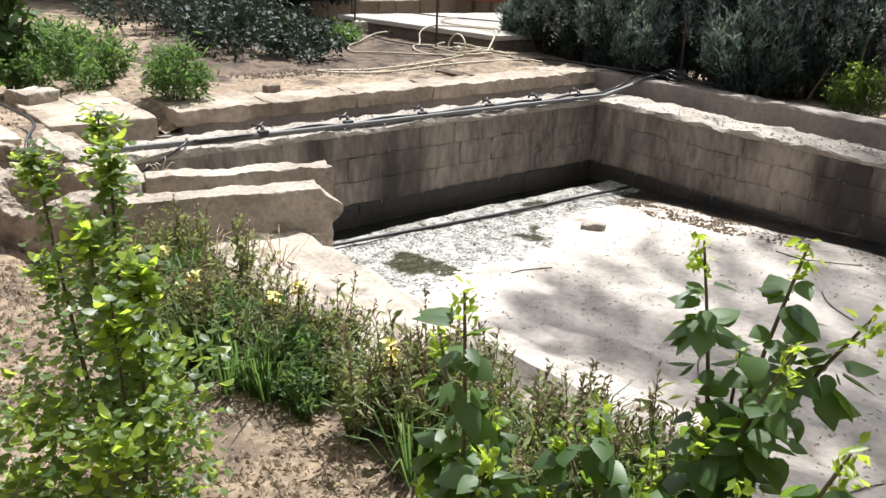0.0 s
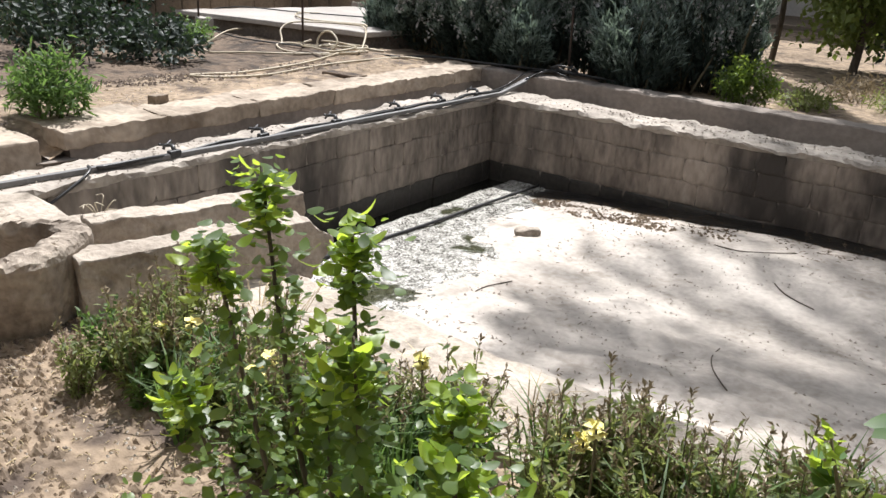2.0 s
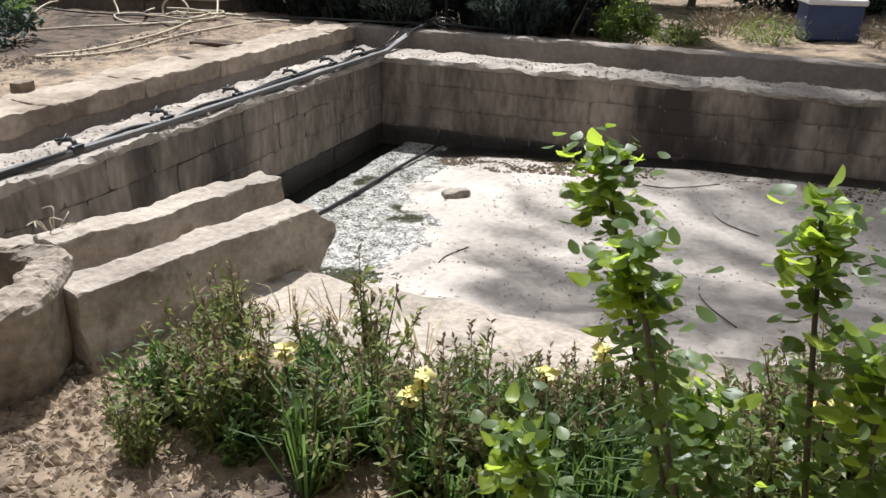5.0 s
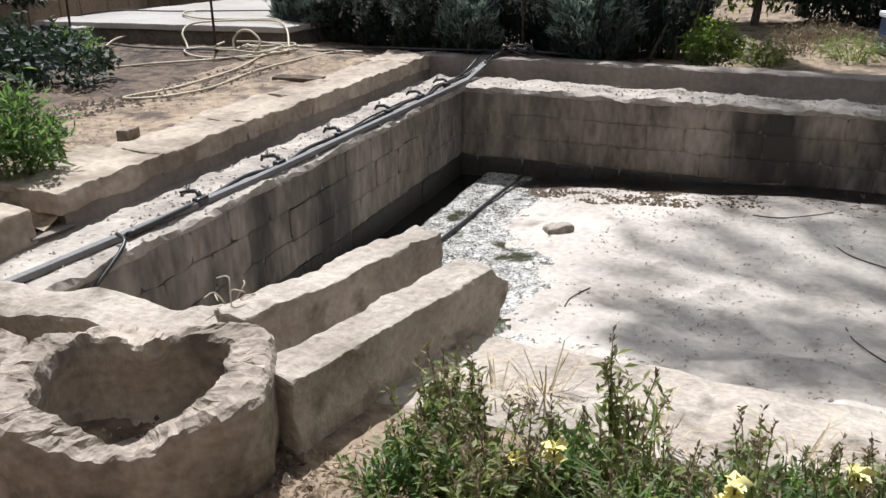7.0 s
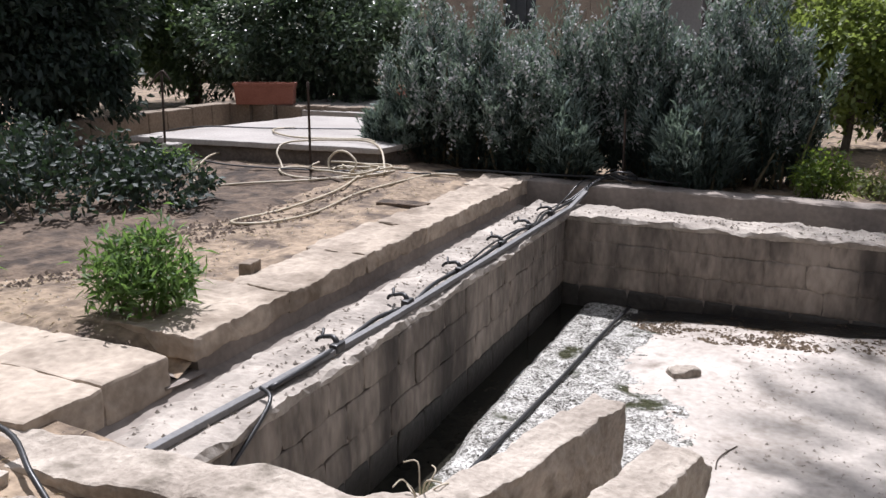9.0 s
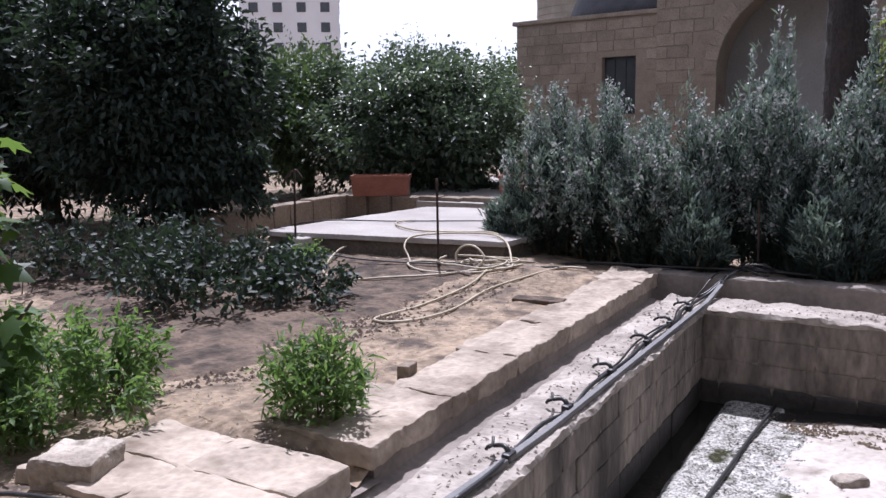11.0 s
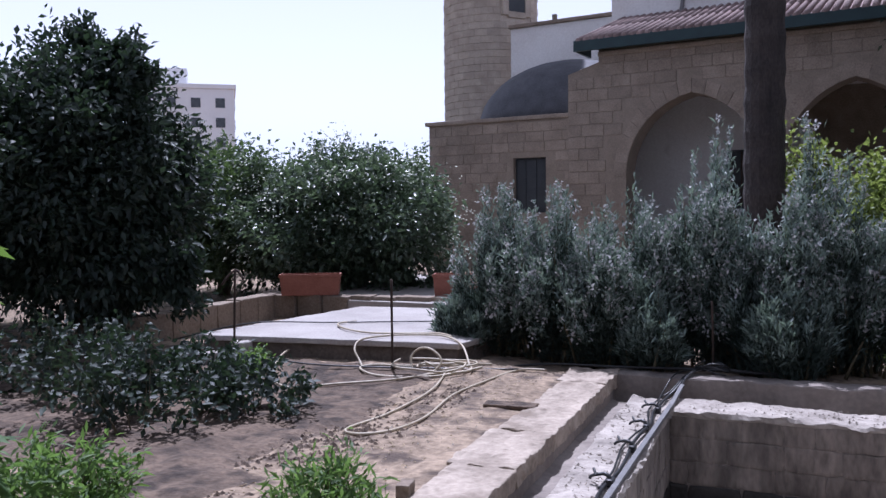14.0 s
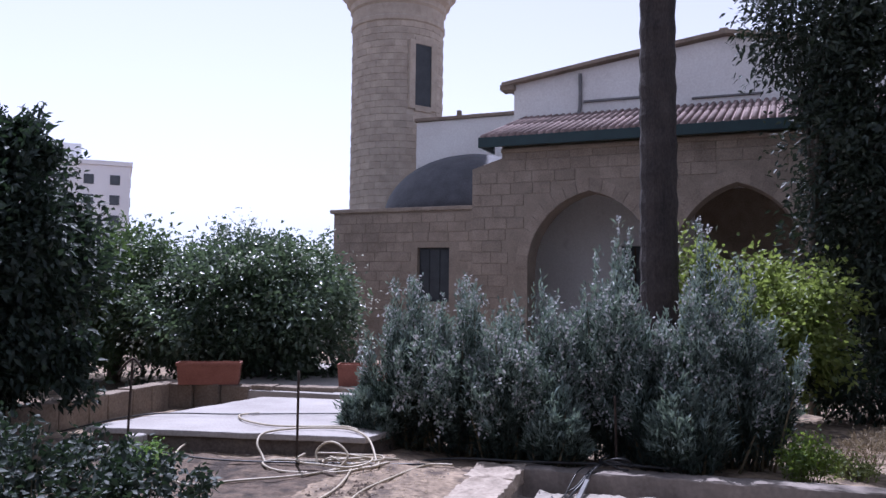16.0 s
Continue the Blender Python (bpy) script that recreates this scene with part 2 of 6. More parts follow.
def slab_bm(x0, x1, y0, y1, z0, z1, bevel=0.01, rough=0.0, cuts=0, seed=0, freq=6.0):
    """A box with bevelled and, with cuts, worn faces."""
    bm = bmesh.new()
    bmesh.ops.create_cube(bm, size=1)
    for v in bm.verts:
        v.co = Vector(((x0 + x1) / 2 + v.co.x * (x1 - x0), (y0 + y1) / 2 + v.co.y * (y1 - y0), (z0 + z1) / 2 + v.co.z * (z1 - z0)))
    if cuts:
        size = max(x1 - x0, y1 - y0, z1 - z0) / cuts
        for axis in range(3):
            long = [e for e in bm.edges if abs((e.verts[0].co - e.verts[1].co)[axis]) > size * 1.5]
            if long:
                n = max(1, int(abs((long[0].verts[0].co - long[0].verts[1].co)[axis]) / size) - 1)
                bmesh.ops.subdivide_edges(bm, edges=long, cuts=n, use_grid_fill=True)
    if bevel:
        sharp = [e for e in bm.edges if len(e.link_faces) == 2 and e.calc_face_angle(0) > 0.6]
        bmesh.ops.bevel(bm, geom=sharp, offset=bevel, segments=2, affect="EDGES", profile=0.6)
    if rough:
        for v in bm.verts:
            p = v.co * freq + Vector((seed * 7.3, seed * 3.1, seed))
            v.co += noise.noise_vector(p) * rough + noise.noise_vector(p * 3.1) * rough * 0.5
    return bm


def tube(name, points, radius, mat, parent=None, sides=6, fine=6, label=""):
    """A round bar or hose along a smooth line; radius may be a list, one for each point."""
    pts = [Vector(p) for p in points]
    radii = radius if isinstance(radius, (list, tuple)) else [radius] * len(pts)
    line, rad = [], []
    for i in range(len(pts) - 1):
        a, b, c, d = pts[max(i - 1, 0)], pts[i], pts[i + 1], pts[min(i + 2, len(pts) - 1)]
        for k in range(fine):
            s = k / fine
            line.append(0.5 * ((2 * b) + (c - a) * s + (2 * a - 5 * b + 4 * c - d) * s * s + (3 * b - a - 3 * c + d) * s ** 3))
            rad.append(radii[i] * (1 - s) + radii[i + 1] * s)
    line.append(pts[-1])
    rad.append(radii[-1])
    verts, faces = [], []
    side = Vector((0, 0, 1))
    for i, p in enumerate(line):
        t = (line[min(i + 1, len(line) - 1)] - line[max(i - 1, 0)]).normalized()
        side = (side - t * side.dot(t))
        if side.length < 0.05:
            side = t.orthogonal()
        side.normalize()
        other = t.cross(side)
        for k in range(sides):
            a = k / sides * math.tau
            verts.append(p + (side * math.cos(a) + other * math.sin(a)) * rad[i])
    for i in range(len(line) - 1):
        for k in range(sides):
            faces.append((i * sides + k, i * sides + (k + 1) % sides, (i + 1) * sides + (k + 1) % sides, (i + 1) * sides + k))
    faces.append(tuple(range(sides - 1, -1, -1)))
    faces.append(tuple(range((len(line) - 1) * sides, len(line) * sides)))
    ob = mesh_object(name, verts, faces, mat, parent, True)
    if label:
        ob["label"] = label
    return ob


def unit(a):
    return a / np.maximum(np.linalg.norm(a, axis=1, keepdims=True), 1e-9)


def leaves(name, at, heading, length, width, mat, parent=None, fold=0.25, rng=None, jitter=0.35):
    """Many small folded leaves as one mesh: at, heading are arrays of n x 3."""
    rng = rng or np.random.default_rng(1)
    n = len(at)
    d = unit(heading + rng.normal(0, jitter, (n, 3)))
    side = unit(np.cross(d, rng.normal(0, 1, (n, 3)) + np.array([0, 0, 1.2])))
    up = np.cross(side, d)
    ln = length * rng.uniform(0.6, 1.25, (n, 1))
    w = width * rng.uniform(0.7, 1.2, (n, 1))
    droop = -0.18 * ln * np.array([[0, 0, 1.0]])
    b, tip = at, at + d * ln + droop
    mid = at + d * ln * 0.5 - up * w * fold
    left, right = at + d * ln * 0.45 + side * w * 0.5, at + d * ln * 0.45 - side * w * 0.5
    verts = np.stack([b, left, tip, right, mid], 1).reshape(-1, 3)
    i = np.arange(n)[:, None] * 5
    tris = np.concatenate([i + np.array([[0, 4, 1]]), i + np.array([[4, 2, 1]]), i + np.array([[0, 3, 4]]), i + np.array([[3, 2, 4]])], 1).reshape(-1, 3)
    me = bpy.data.meshes.new(name)
    me.vertices.add(len(verts))
    me.vertices.foreach_set("co", verts.astype(np.float32).ravel())
    me.loops.add(tris.size)
    me.loops.foreach_set("vertex_index", tris.astype(np.int32).ravel())
    me.polygons.add(len(tris))
    me.polygons.foreach_set("loop_start", np.arange(0, tris.size, 3, dtype=np.int32))
    me.polygons.foreach_set("loop_total", np.full(len(tris), 3, dtype=np.int32))
    me.materials.append(mat)
    me.update(calc_edges=True)
    me.validate()
    ob = new(name, me)
    if parent:
        ob.parent = parent
    if name in ("seed_foliage", "fresh_foliage", "bud_foliage", "young_foliage", "foliage", "blossom"):
        ob["kind"] = "stuff"
    return ob


def crown_points(rng, n, centre, radii, clumps, spread, lumps=0.25, hollow=0.55):
    """Leaf places and headings in an uneven crown of clumps round a centre."""
    c = unit(rng.normal(0, 1, (clumps, 3)))
    r = rng.uniform(hollow, 1.0, (clumps, 1)) * (1 + lumps * rng.normal(0, 1, (clumps, 1)).clip(-1.5, 1.5))
    c = c * r * np.array(radii)
    pick = rng.integers(0, clumps, n)
    off = rng.normal(0, 1, (n, 3)) * spread
    at = c[pick] + off
    heading = unit(at / np.array(radii)) * 0.7 + unit(off) * 0.8
    return at + np.array(centre), heading


def loft(rings, closed_top=True, closed_bottom=True):
    """Verts and faces of a skin over rings of equal count."""
    verts, faces, n = [], [], len(rings[0])
    for r in rings:
        verts += r
    for i in range(len(rings) - 1):
        for k in range(n):
            faces.append((i * n + k, i * n + (k + 1) % n, (i + 1) * n + (k + 1) % n, (i + 1) * n + k))
    if closed_bottom:
        faces.append(tuple(range(n - 1, -1, -1)))
    if closed_top:
        faces.append(tuple(range((len(rings) - 1) * n, len(rings) * n)))
    return verts, faces


def wall_holes(outline, holes, y0, y1):
    """An upright wall in x, z with openings cut through, from y0 to y1."""
    bm = bmesh.new()
    for ring in [outline, *holes]:
        vs = [bm.verts.new((x, y0, z)) for x, z in ring]
        for i in range(len(vs)):
            bm.edges.new((vs[i], vs[(i + 1) % len(vs)]))
    bmesh.ops.triangle_fill(bm, use_beauty=True, edges=bm.edges[:])
    front = bm.faces[:]
    made = bmesh.ops.extrude_face_region(bm, geom=front)
    for g in made["geom"]:
        if isinstance(g, bmesh.types.BMVert):
            g.co.y = y1
    bmesh.ops.recalc_face_normals(bm, faces=bm.faces[:])
    return bm


def wavy(x, y, s, seed=0):
    return noise.noise(Vector((x * s + seed * 11.7, y * s - seed * 5.3, seed * 1.9)))


# ---- ground ----
def smooth(a, b, v):
    s = min(max((v - a) / (b - a), 0), 1)
    return s * s * (3 - 2 * s)


def ground_z(x, y):
    z = -0.13 + 0.04 * smooth(-0.75, -0.95, x) * smooth(1.2, 0.4, y) * smooth(-4.45, -4.15, y) - 0.08 * smooth(-1.2, -3, x)
    front = smooth(-3.6, -4.6, y)
    z += front * (-0.22 * smooth(-0.8, 1.2, x))
    z += front * 0.12 * smooth(-6.4, -7.6, y)
    z += 0.10 * smooth(-1.0, 0.3, y) * smooth(-1.2, -2.2, x) - 0.03 * smooth(0.6, 1.5, y)
    z -= 0.14 * math.exp(-((x + 0.72) / 0.22) ** 2 - ((y + 4.29) / 0.10) ** 2)
    near = 1 if abs(x) < 12 and abs(y) < 12 else 0.3
    return z + (wavy(x, y, 1.1) * 0.035 + wavy(x, y, 3.7, 2) * 0.020 + wavy(x, y, 9, 3) * 0.012) * near


def spread(marks, step, far):
    out = []
    for a, b in zip(marks[:-1], marks[1:]):
        out += list(np.linspace(a, b, max(2, int((b - a) / step) + 1))[:-1])
    out.append(marks[-1])
    grow, s = [], step
    v = 0.0
    while v < far:
        s *= 1.25
        v += s
        grow.append(v)
    return [marks[0] - g for g in reversed(grow)] + out + [marks[-1] + g for g in grow]


POOL_X, POOL_Y = 7.2, -4.42
gx = spread([-7.0, -0.6, 1.0, POOL_X + 0.3, 8.0], 0.085, 900)
gy = spread([-9.0, -5.0, POOL_Y - 0.33, 0.66, 6.0], 0.085, 900)


def in_pool(x, y):
    return (-0.6 < x < POOL_X + 0.3 and POOL_Y - 0.33 < y < 0.66) or (-0.6 < x < 1.0 and -5.0 < y < 0.66)


verts = [(x, y, ground_z(x, y)) for y in gy for x in gx]
faces, w = [], len(gx)
for j in range(len(gy) - 1):
    for i in range(w - 1):
        if not in_pool((gx[i] + gx[i + 1]) / 2, (gy[j] + gy[j + 1]) / 2):
            faces.append((j * w + i, j * w + i + 1, (j + 1) * w + i + 1, (j + 1) * w + i))
tagged(mesh_object("ground", verts, faces, SOIL, None, True), "dry trodden brown garden soil with straw and stones", "ground", kind="structure")


# unseen plain walls added behind the path: they close it and block sky light
BLOCKSTONE = material("sky_block_stone", (0.10, 0.085, 0.07), (0.22, 0.185, 0.15), 1.2, 16, 0.95, 0.8, spots=((0.07, 0.065, 0.045), 1.4, 0.55), bump_size=0.04)
SKY_BLOCK_LABEL = "tall plain stone wall, unseen, added to block sky light"
for x0, x1, y0, y1 in ((-9.0, 9.4, -9.5, -9.1), (9.0, 9.4, -9.1, 1.6)):
    bm = bmesh.new()
    bmesh.ops.create_cube(bm, size=1)
    for v in bm.verts:
        v.co = Vector(((x0 + x1) / 2 + v.co.x * (x1 - x0), (y0 + y1) / 2 + v.co.y * (y1 - y0), 2.0 + v.co.z * 4.8))
    me = bpy.data.meshes.new("sky_block_wall")
    bm.to_mesh(me)
    bm.free()
    me.materials.append(BLOCKSTONE)
    tagged(new("sky_block_wall", me), SKY_BLOCK_LABEL, "wall", kind="structure")


# ---- the pool ----
FLOOR_Z, LEDGE_Z = -1.06, -0.23


def floor_z(x, y):
    z = FLOOR_Z + 0.05 * smooth(0.5, 1.6, x) * smooth(-0.1, -0.9, y)
    z += (0.07 * smooth(0.5, 1.5, x) + 0.11 * smooth(1.2, 3.6, x)) * smooth(-1.9, -0.35, y)
    z += 0.18 * smooth(2.0, 4.6, x) * smooth(-1.5, -4.0, y)
    z += 0.16 * smooth(-3.2, -4.3, y) * smooth(0.6, 1.6, x)
    ridge = 1 - abs(wavy(x * 0.7 + 0.3 * wavy(x, y, 1.1, 21), y * 1.8, 1.5, 22)) * 2.4
    z += smooth(-1.9, -2.9, y) * smooth(1.5, 2.2, x) * (0.035 * max(ridge, 0) ** 2 + 0.022 * wavy(x, y * 1.7, 6, 23))
    z += 0.012 * wavy(x * 0.7, y * 1.4, 3.2, 24)
    edge = x - 0.20 - 0.03 * wavy(x, y, 2.3, 12) - 0.05 * smooth(-2, -4, y)
    z -= 0.07 * smooth(0.07, -0.05, min(edge, 9))
    return z + wavy(x, y, 1.6, 5) * 0.020 + wavy(x, y, 5, 6) * 0.010 + wavy(x, y, 14, 7) * 0.004


def wet_edge(x, y):
    return x - 0.95 - 0.22 * wavy(x, y, 1.5, 8) - 0.16 * wavy(x, y, 5, 9) - 0.14 * wavy(x, y, 17, 10) - 0.55 * smooth(-1.4, -2.3, y) + 0.12 * smooth(-1.0, 0, y)


def wet_z(x, y):
    return floor_z(x, y) + min(0.012, max(-0.03, -wet_edge(x, y) * 0.06))


def sheet(name, xs, ys, height, mat, label, category):
    verts = [(x, y, height(x, y)) for y in ys for x in xs]
    n = len(xs)
    faces = [(j * n + i, j * n + i + 1, (j + 1) * n + i + 1, (j + 1) * n + i) for j in range(len(ys) - 1) for i in range(n - 1)]
    return tagged(mesh_object(name, verts, faces, mat, None, True), label, category, kind="structure")


sheet("pool_floor", np.linspace(-0.05, POOL_X + 0.1, 190), np.linspace(-5.0, 0.05, 130), floor_z, SILT, "pale dried silt on the floor of the empty pool", "pool floor")
sheet("pool_gravel", np.linspace(-0.05, 2.1, 130), np.linspace(-4.7, 0.05, 260), wet_z, WET, "wet grey gravel, its sun glints put in as pale grains", "pool floor")
# shallow water, coloured near black so that it holds the wall's shadow too
sheet("pool_water", np.linspace(-0.04, POOL_X + 0.05, 12), np.linspace(-4.95, 0.04, 8), lambda x, y: FLOOR_Z - 0.028 + 0.05 * smooth(0.5, 1.6, x) * smooth(-0.1, -0.9, y), SHADEWATER, "shallow standing water at the pool wall, the wall's shade put into its black", "water")

# damp strips at the wall feet, the walls' cast shadow painted in as black
SHADEMUD = material("shaded_mud", (0.006, 0.006, 0.006), (0.028, 0.025, 0.022), 3, 30, 0.35, 0.6, bump_size=0.02)
sheet("pool_shade_band", np.linspace(0.1, POOL_X + 0.05, 150), np.linspace(-0.36, 0.04, 12), lambda x, y: floor_z(x, y) + min(0.006, (y + 0.275 + 0.02 * wavy(x, y, 3, 3)) * 0.25), SHADEMUD, "damp floor strip with the pool wall's shadow painted in as black", "mud")
sheet("pool_shade_band", np.linspace(-0.04, 0.34, 12), np.linspace(-4.9, 0.04, 130), lambda x, y: floor_z(x, y) + min(0.006, (0.20 - x + 0.02 * wavy(x, y, 3, 4)) * 0.25), SHADEMUD, "damp floor strip with the pool wall's shadow painted in as black", "mud")

# walls behind the blocks, and the ledges on them
wall_west = tagged(part("wall_west", slab_bm(-0.41, -0.012, -5.2, 0.0, -1.5, LEDGE_Z - 0.05, 0), MORTAR), "old stone block wall of the empty pool, stained", "wall", kind="structure")
wall_north = tagged(part("wall_north", slab_bm(-0.41, POOL_X + 0.3, 0.012, 0.41, -1.5, LEDGE_Z - 0.05, 0), MORTAR), "old stone block wall of the empty pool, stained", "wall", kind="structure")
wall_south = tagged(part("wall_south", slab_bm(1.0, POOL_X + 0.3, -5.0, POOL_Y, -1.5, -0.325, 0.03, 0.03, 60, 3), STONE), "worn earth-covered stone edge of the pool", "wall", kind="structure")
wall_end = tagged(part("wall_end", slab_bm(POOL_X, POOL_X + 0.4, -5.0, 0.6, -1.5, -0.2, 0.03, 0.02, 30, 4), RENDERED), "plain cement wall closing the pool", "wall", kind="structure")


def profile_run(name, profile, p0, p1, along, mat, label, category, rough, loose=(), step=0.05, seed=0):
    """A worn strip: a profile of (across, z) swept along x or y; the loose corners wander most."""
    rings = []
    count = int((p1 - p0) / step)
    for k in range(count + 1):
        p = p0 + (p1 - p0) * k / count
        ring = []
        for i, (q, z) in enumerate(profile):
            v = Vector((q, p, z)) if along == "y" else Vector((p, q, z))
            n = noise.noise_vector(v * 5 + Vector((seed, i * 0.7, 0))) + noise.noise_vector(v * 16 + Vector((0, seed, i))) * 0.6
            amount = rough * (2.6 if i in loose else 1.0)
            v += Vector((n.x, n.y * 0.3, n.z)) * amount if along == "y" else Vector((n.x * 0.3, n.y, n.z)) * amount
            if i in loose:
                v.z -= 0.035 * max(0, noise.noise(Vector((p * 3.1, seed, 2))))
            ring.append(v)
        rings.append(ring)
    verts, faces = loft(rings)
    ob = mesh_object(name, verts, faces, mat)
    bm = bmesh.new()
    bm.from_mesh(ob.data)
    bmesh.ops.recalc_face_normals(bm, faces=bm.faces[:])
    bm.to_mesh(ob.data)
    bm.free()
    return tagged(ob, label, category, kind="structure")


CRUST = "pale crumbling lime crust along the top of the pool wall"
L = LEDGE_Z
profile_run("ledge_west", [(-0.415, L - 0.22), (-0.42, L - 0.02), (-0.405, L), (-0.30, L + 0.006), (-0.18, L - 0.004), (-0.06, L), (0.006, L - 0.008), (0.014, L - 0.032), (0.004, L - 0.06), (-0.05, L - 0.1)], -5.0, 0.02, "y", LIME, CRUST, "ledge", 0.011, (2, 6, 7), 0.035, 1)
profile_run("ledge_north", [(0.415, L - 0.22), (0.42, L - 0.02), (0.405, L), (0.3, L + 0.006), (0.15, L - 0.004), (0.05, L), (-0.010, L - 0.008), (-0.018, L - 0.032), (-0.006, L - 0.06), (0.05, L - 0.1)], -0.40, POOL_X, "x", LIME, CRUST, "ledge", 0.012, (2, 6, 7), 0.035, 4)
# cement faces between ledge and coping
KERB = "grey cement kerb face above the ledge"
profile_run("kerb_west", [(-0.85, -0.6), (-0.85, -0.13), (-0.64, -0.12), (-0.605, -0.125), (-0.60, -0.20), (-0.592, -0.30), (-0.58, -0.40), (-0.58, -0.6)], -5.1, -4.40, "y", RENDERED, KERB, "kerb", 0.007, (), 0.06, 7)
profile_run("kerb_west", [(-0.85, -0.6), (-0.85, -0.13), (-0.64, -0.12), (-0.605, -0.125), (-0.60, -0.20), (-0.592, -0.30), (-0.58, -0.40), (-0.58, -0.6)], -4.18, 0.60, "y", RENDERED, KERB, "kerb", 0.007, (), 0.06, 8)
profile_run("kerb_west", [(-0.85, -0.6), (-0.85, -0.26), (-0.64, -0.25), (-0.56, -0.25), (-0.59, -0.27), (-0.592, -0.30), (-0.58, -0.40), (-0.58, -0.6)], -4.42, -4.15, "y", RENDERED, KERB, "kerb", 0.02, (), 0.06, 7)
profile_run("kerb_north", [(0.95, -0.6), (0.95, -0.09), (0.70, -0.07), (0.615, -0.072), (0.605, -0.085), (0.60, -0.16), (0.592, -0.28), (0.58, -0.40), (0.58, -0.6)], -0.75, POOL_X + 0.3, "x", RENDERED, KERB, "kerb", 0.007, (2, 3), 0.06, 9)
GUTTER = "silted water channel between kerb and ledge"
profile_run("gutter_west", [(-0.60, -0.7), (-0.60, -0.280), (-0.52, -0.300), (-0.44, -0.295), (-0.39, -0.285), (-0.39, -0.7)], -5.1, 0.40, "y", RENDERED, GUTTER, "channel", 0.010, (), 0.08, 14)
profile_run("gutter_north", [(0.61, -0.7), (0.61, -0.36), (0.54, -0.385), (0.45, -0.38), (0.39, -0.36), (0.39, -0.7)], -0.60, POOL_X + 0.3, "x", RENDERED, GUTTER, "channel", 0.010, (), 0.08, 15)

def coping_run():
    rng = random.Random(4)
    y = -4.22
    run = tagged(new("coping"), "pale worn coping stones along the pool", "coping", kind="structure")
    while y < 0.75:
        n = min(rng.uniform(0.7, 1.1), 0.80 - y)
        wide = 1.10 if y < -4.1 else rng.uniform(0.93, 0.98)
        bm = slab_bm(-wide - 0.08, -0.585, y + 0.001, y + n - 0.001, -0.2, -0.072 + rng.uniform(-0.004, 0.004), 0.010, 0.018, 34, y, 7.5)
        part("coping_stone", bm, COPING, run)
        y += n
    y = -5.15
    while y < -4.45:
        part("coping_stone", slab_bm(-1.28, -0.585, y + 0.002, y + 0.385, -0.3, -0.100, 0.016, 0.014, 20, y + 9), COPING, run)
        part("coping_stone", slab_bm(-1.92 + 0.1 * math.sin(y * 5), -1.285, y + 0.002, y + 0.385, -0.3, -0.108, 0.016, 0.016, 20, y + 19), COPING, run)
        y += 0.387


coping_run()

# ---- the stone channel, the basin and the end wall ----
def stone(name, x0, x1, y0, y1, z0, z1, label, seed, bevel=0.03, rough=0.02, rz=0, at=(0, 0), mat=STONE, category="stone"):
    bm = slab_bm(x0, x1, y0, y1, z0, z1, bevel * 0.6, rough, 20, seed, 6)
    ob = part(name, bm, mat)
    ob.matrix_world = pose(at[0], at[1], 0, 0, 0, rz)
    return tagged(ob, label, category)


def end_wall():
    bm = slab_bm(-0.85, 0.84, -0.12, 0.12, -1.3, -0.13, 0.018, 0.02, 50, 11, 6)
    for v in bm.verts:
        if v.co.z > -0.3:
            v.co.y += 0.04 * noise.noise(v.co * 2.3)
            v.co.z += 0.035 * noise.noise(Vector((v.co.x * 2.6, 4, 0)))
    ob = part("end_wall", bm, STONE)
    ob.matrix_world = pose(0.15, -5.13, 0, 0, 0, 8)
    tagged(ob, "low worn stone wall across the end of the pool", "wall")


end_wall()


def channel_slab(at, rz, length, thick, top, foot, seed, spout):
    bm = slab_bm(-thick / 2, thick / 2, 0, length, foot, top, 0.010, 0.0, 60)
    for v in bm.verts:
        if spout and v.co.y > length * 0.8:
            lift = (v.co.z - foot) / (top - foot)
            v.co.y += (0.16 * math.exp(-((lift - 0.86) / 0.10) ** 2) - 0.08) * (v.co.y / length - 0.8) / 0.2
        v.co.z += 0.008 * noise.noise(Vector((v.co.y * 3, seed, 0))) * (1 if v.co.z > foot + 0.2 else 0)
        v.co += noise.noise_vector(v.co * 6 + Vector((seed, 0, 0))) * 0.012 + noise.noise_vector(v.co * 22) * 0.010
    ob = part("channel_slab", bm, STONE)
    ob.matrix_world = pose(*at, 0, 0, 0, rz)
    return tagged(ob, "long upright weathered stone slab of a water channel", "stone slab", "channel slabs")


channel_slab((1.05, -5.05), -17, 1.08, 0.15, -0.075, -1.1, 1, False)
channel_slab((1.40, -5.32), -15, 1.13, 0.17, -0.085, -1.1, 2, True)
# bed of the channel
bed = part("channel_bed", slab_bm(-0.12, 0.12, 0.05, 1.0, -1.1, -0.40, 0.02, 0.012, 12, 6), STONE, None, "", True)
bed.matrix_world = pose(1.24, -5.16, 0, 0, 0, -16)
tagged(bed, "silted stone bed of the water channel", "channel bed")


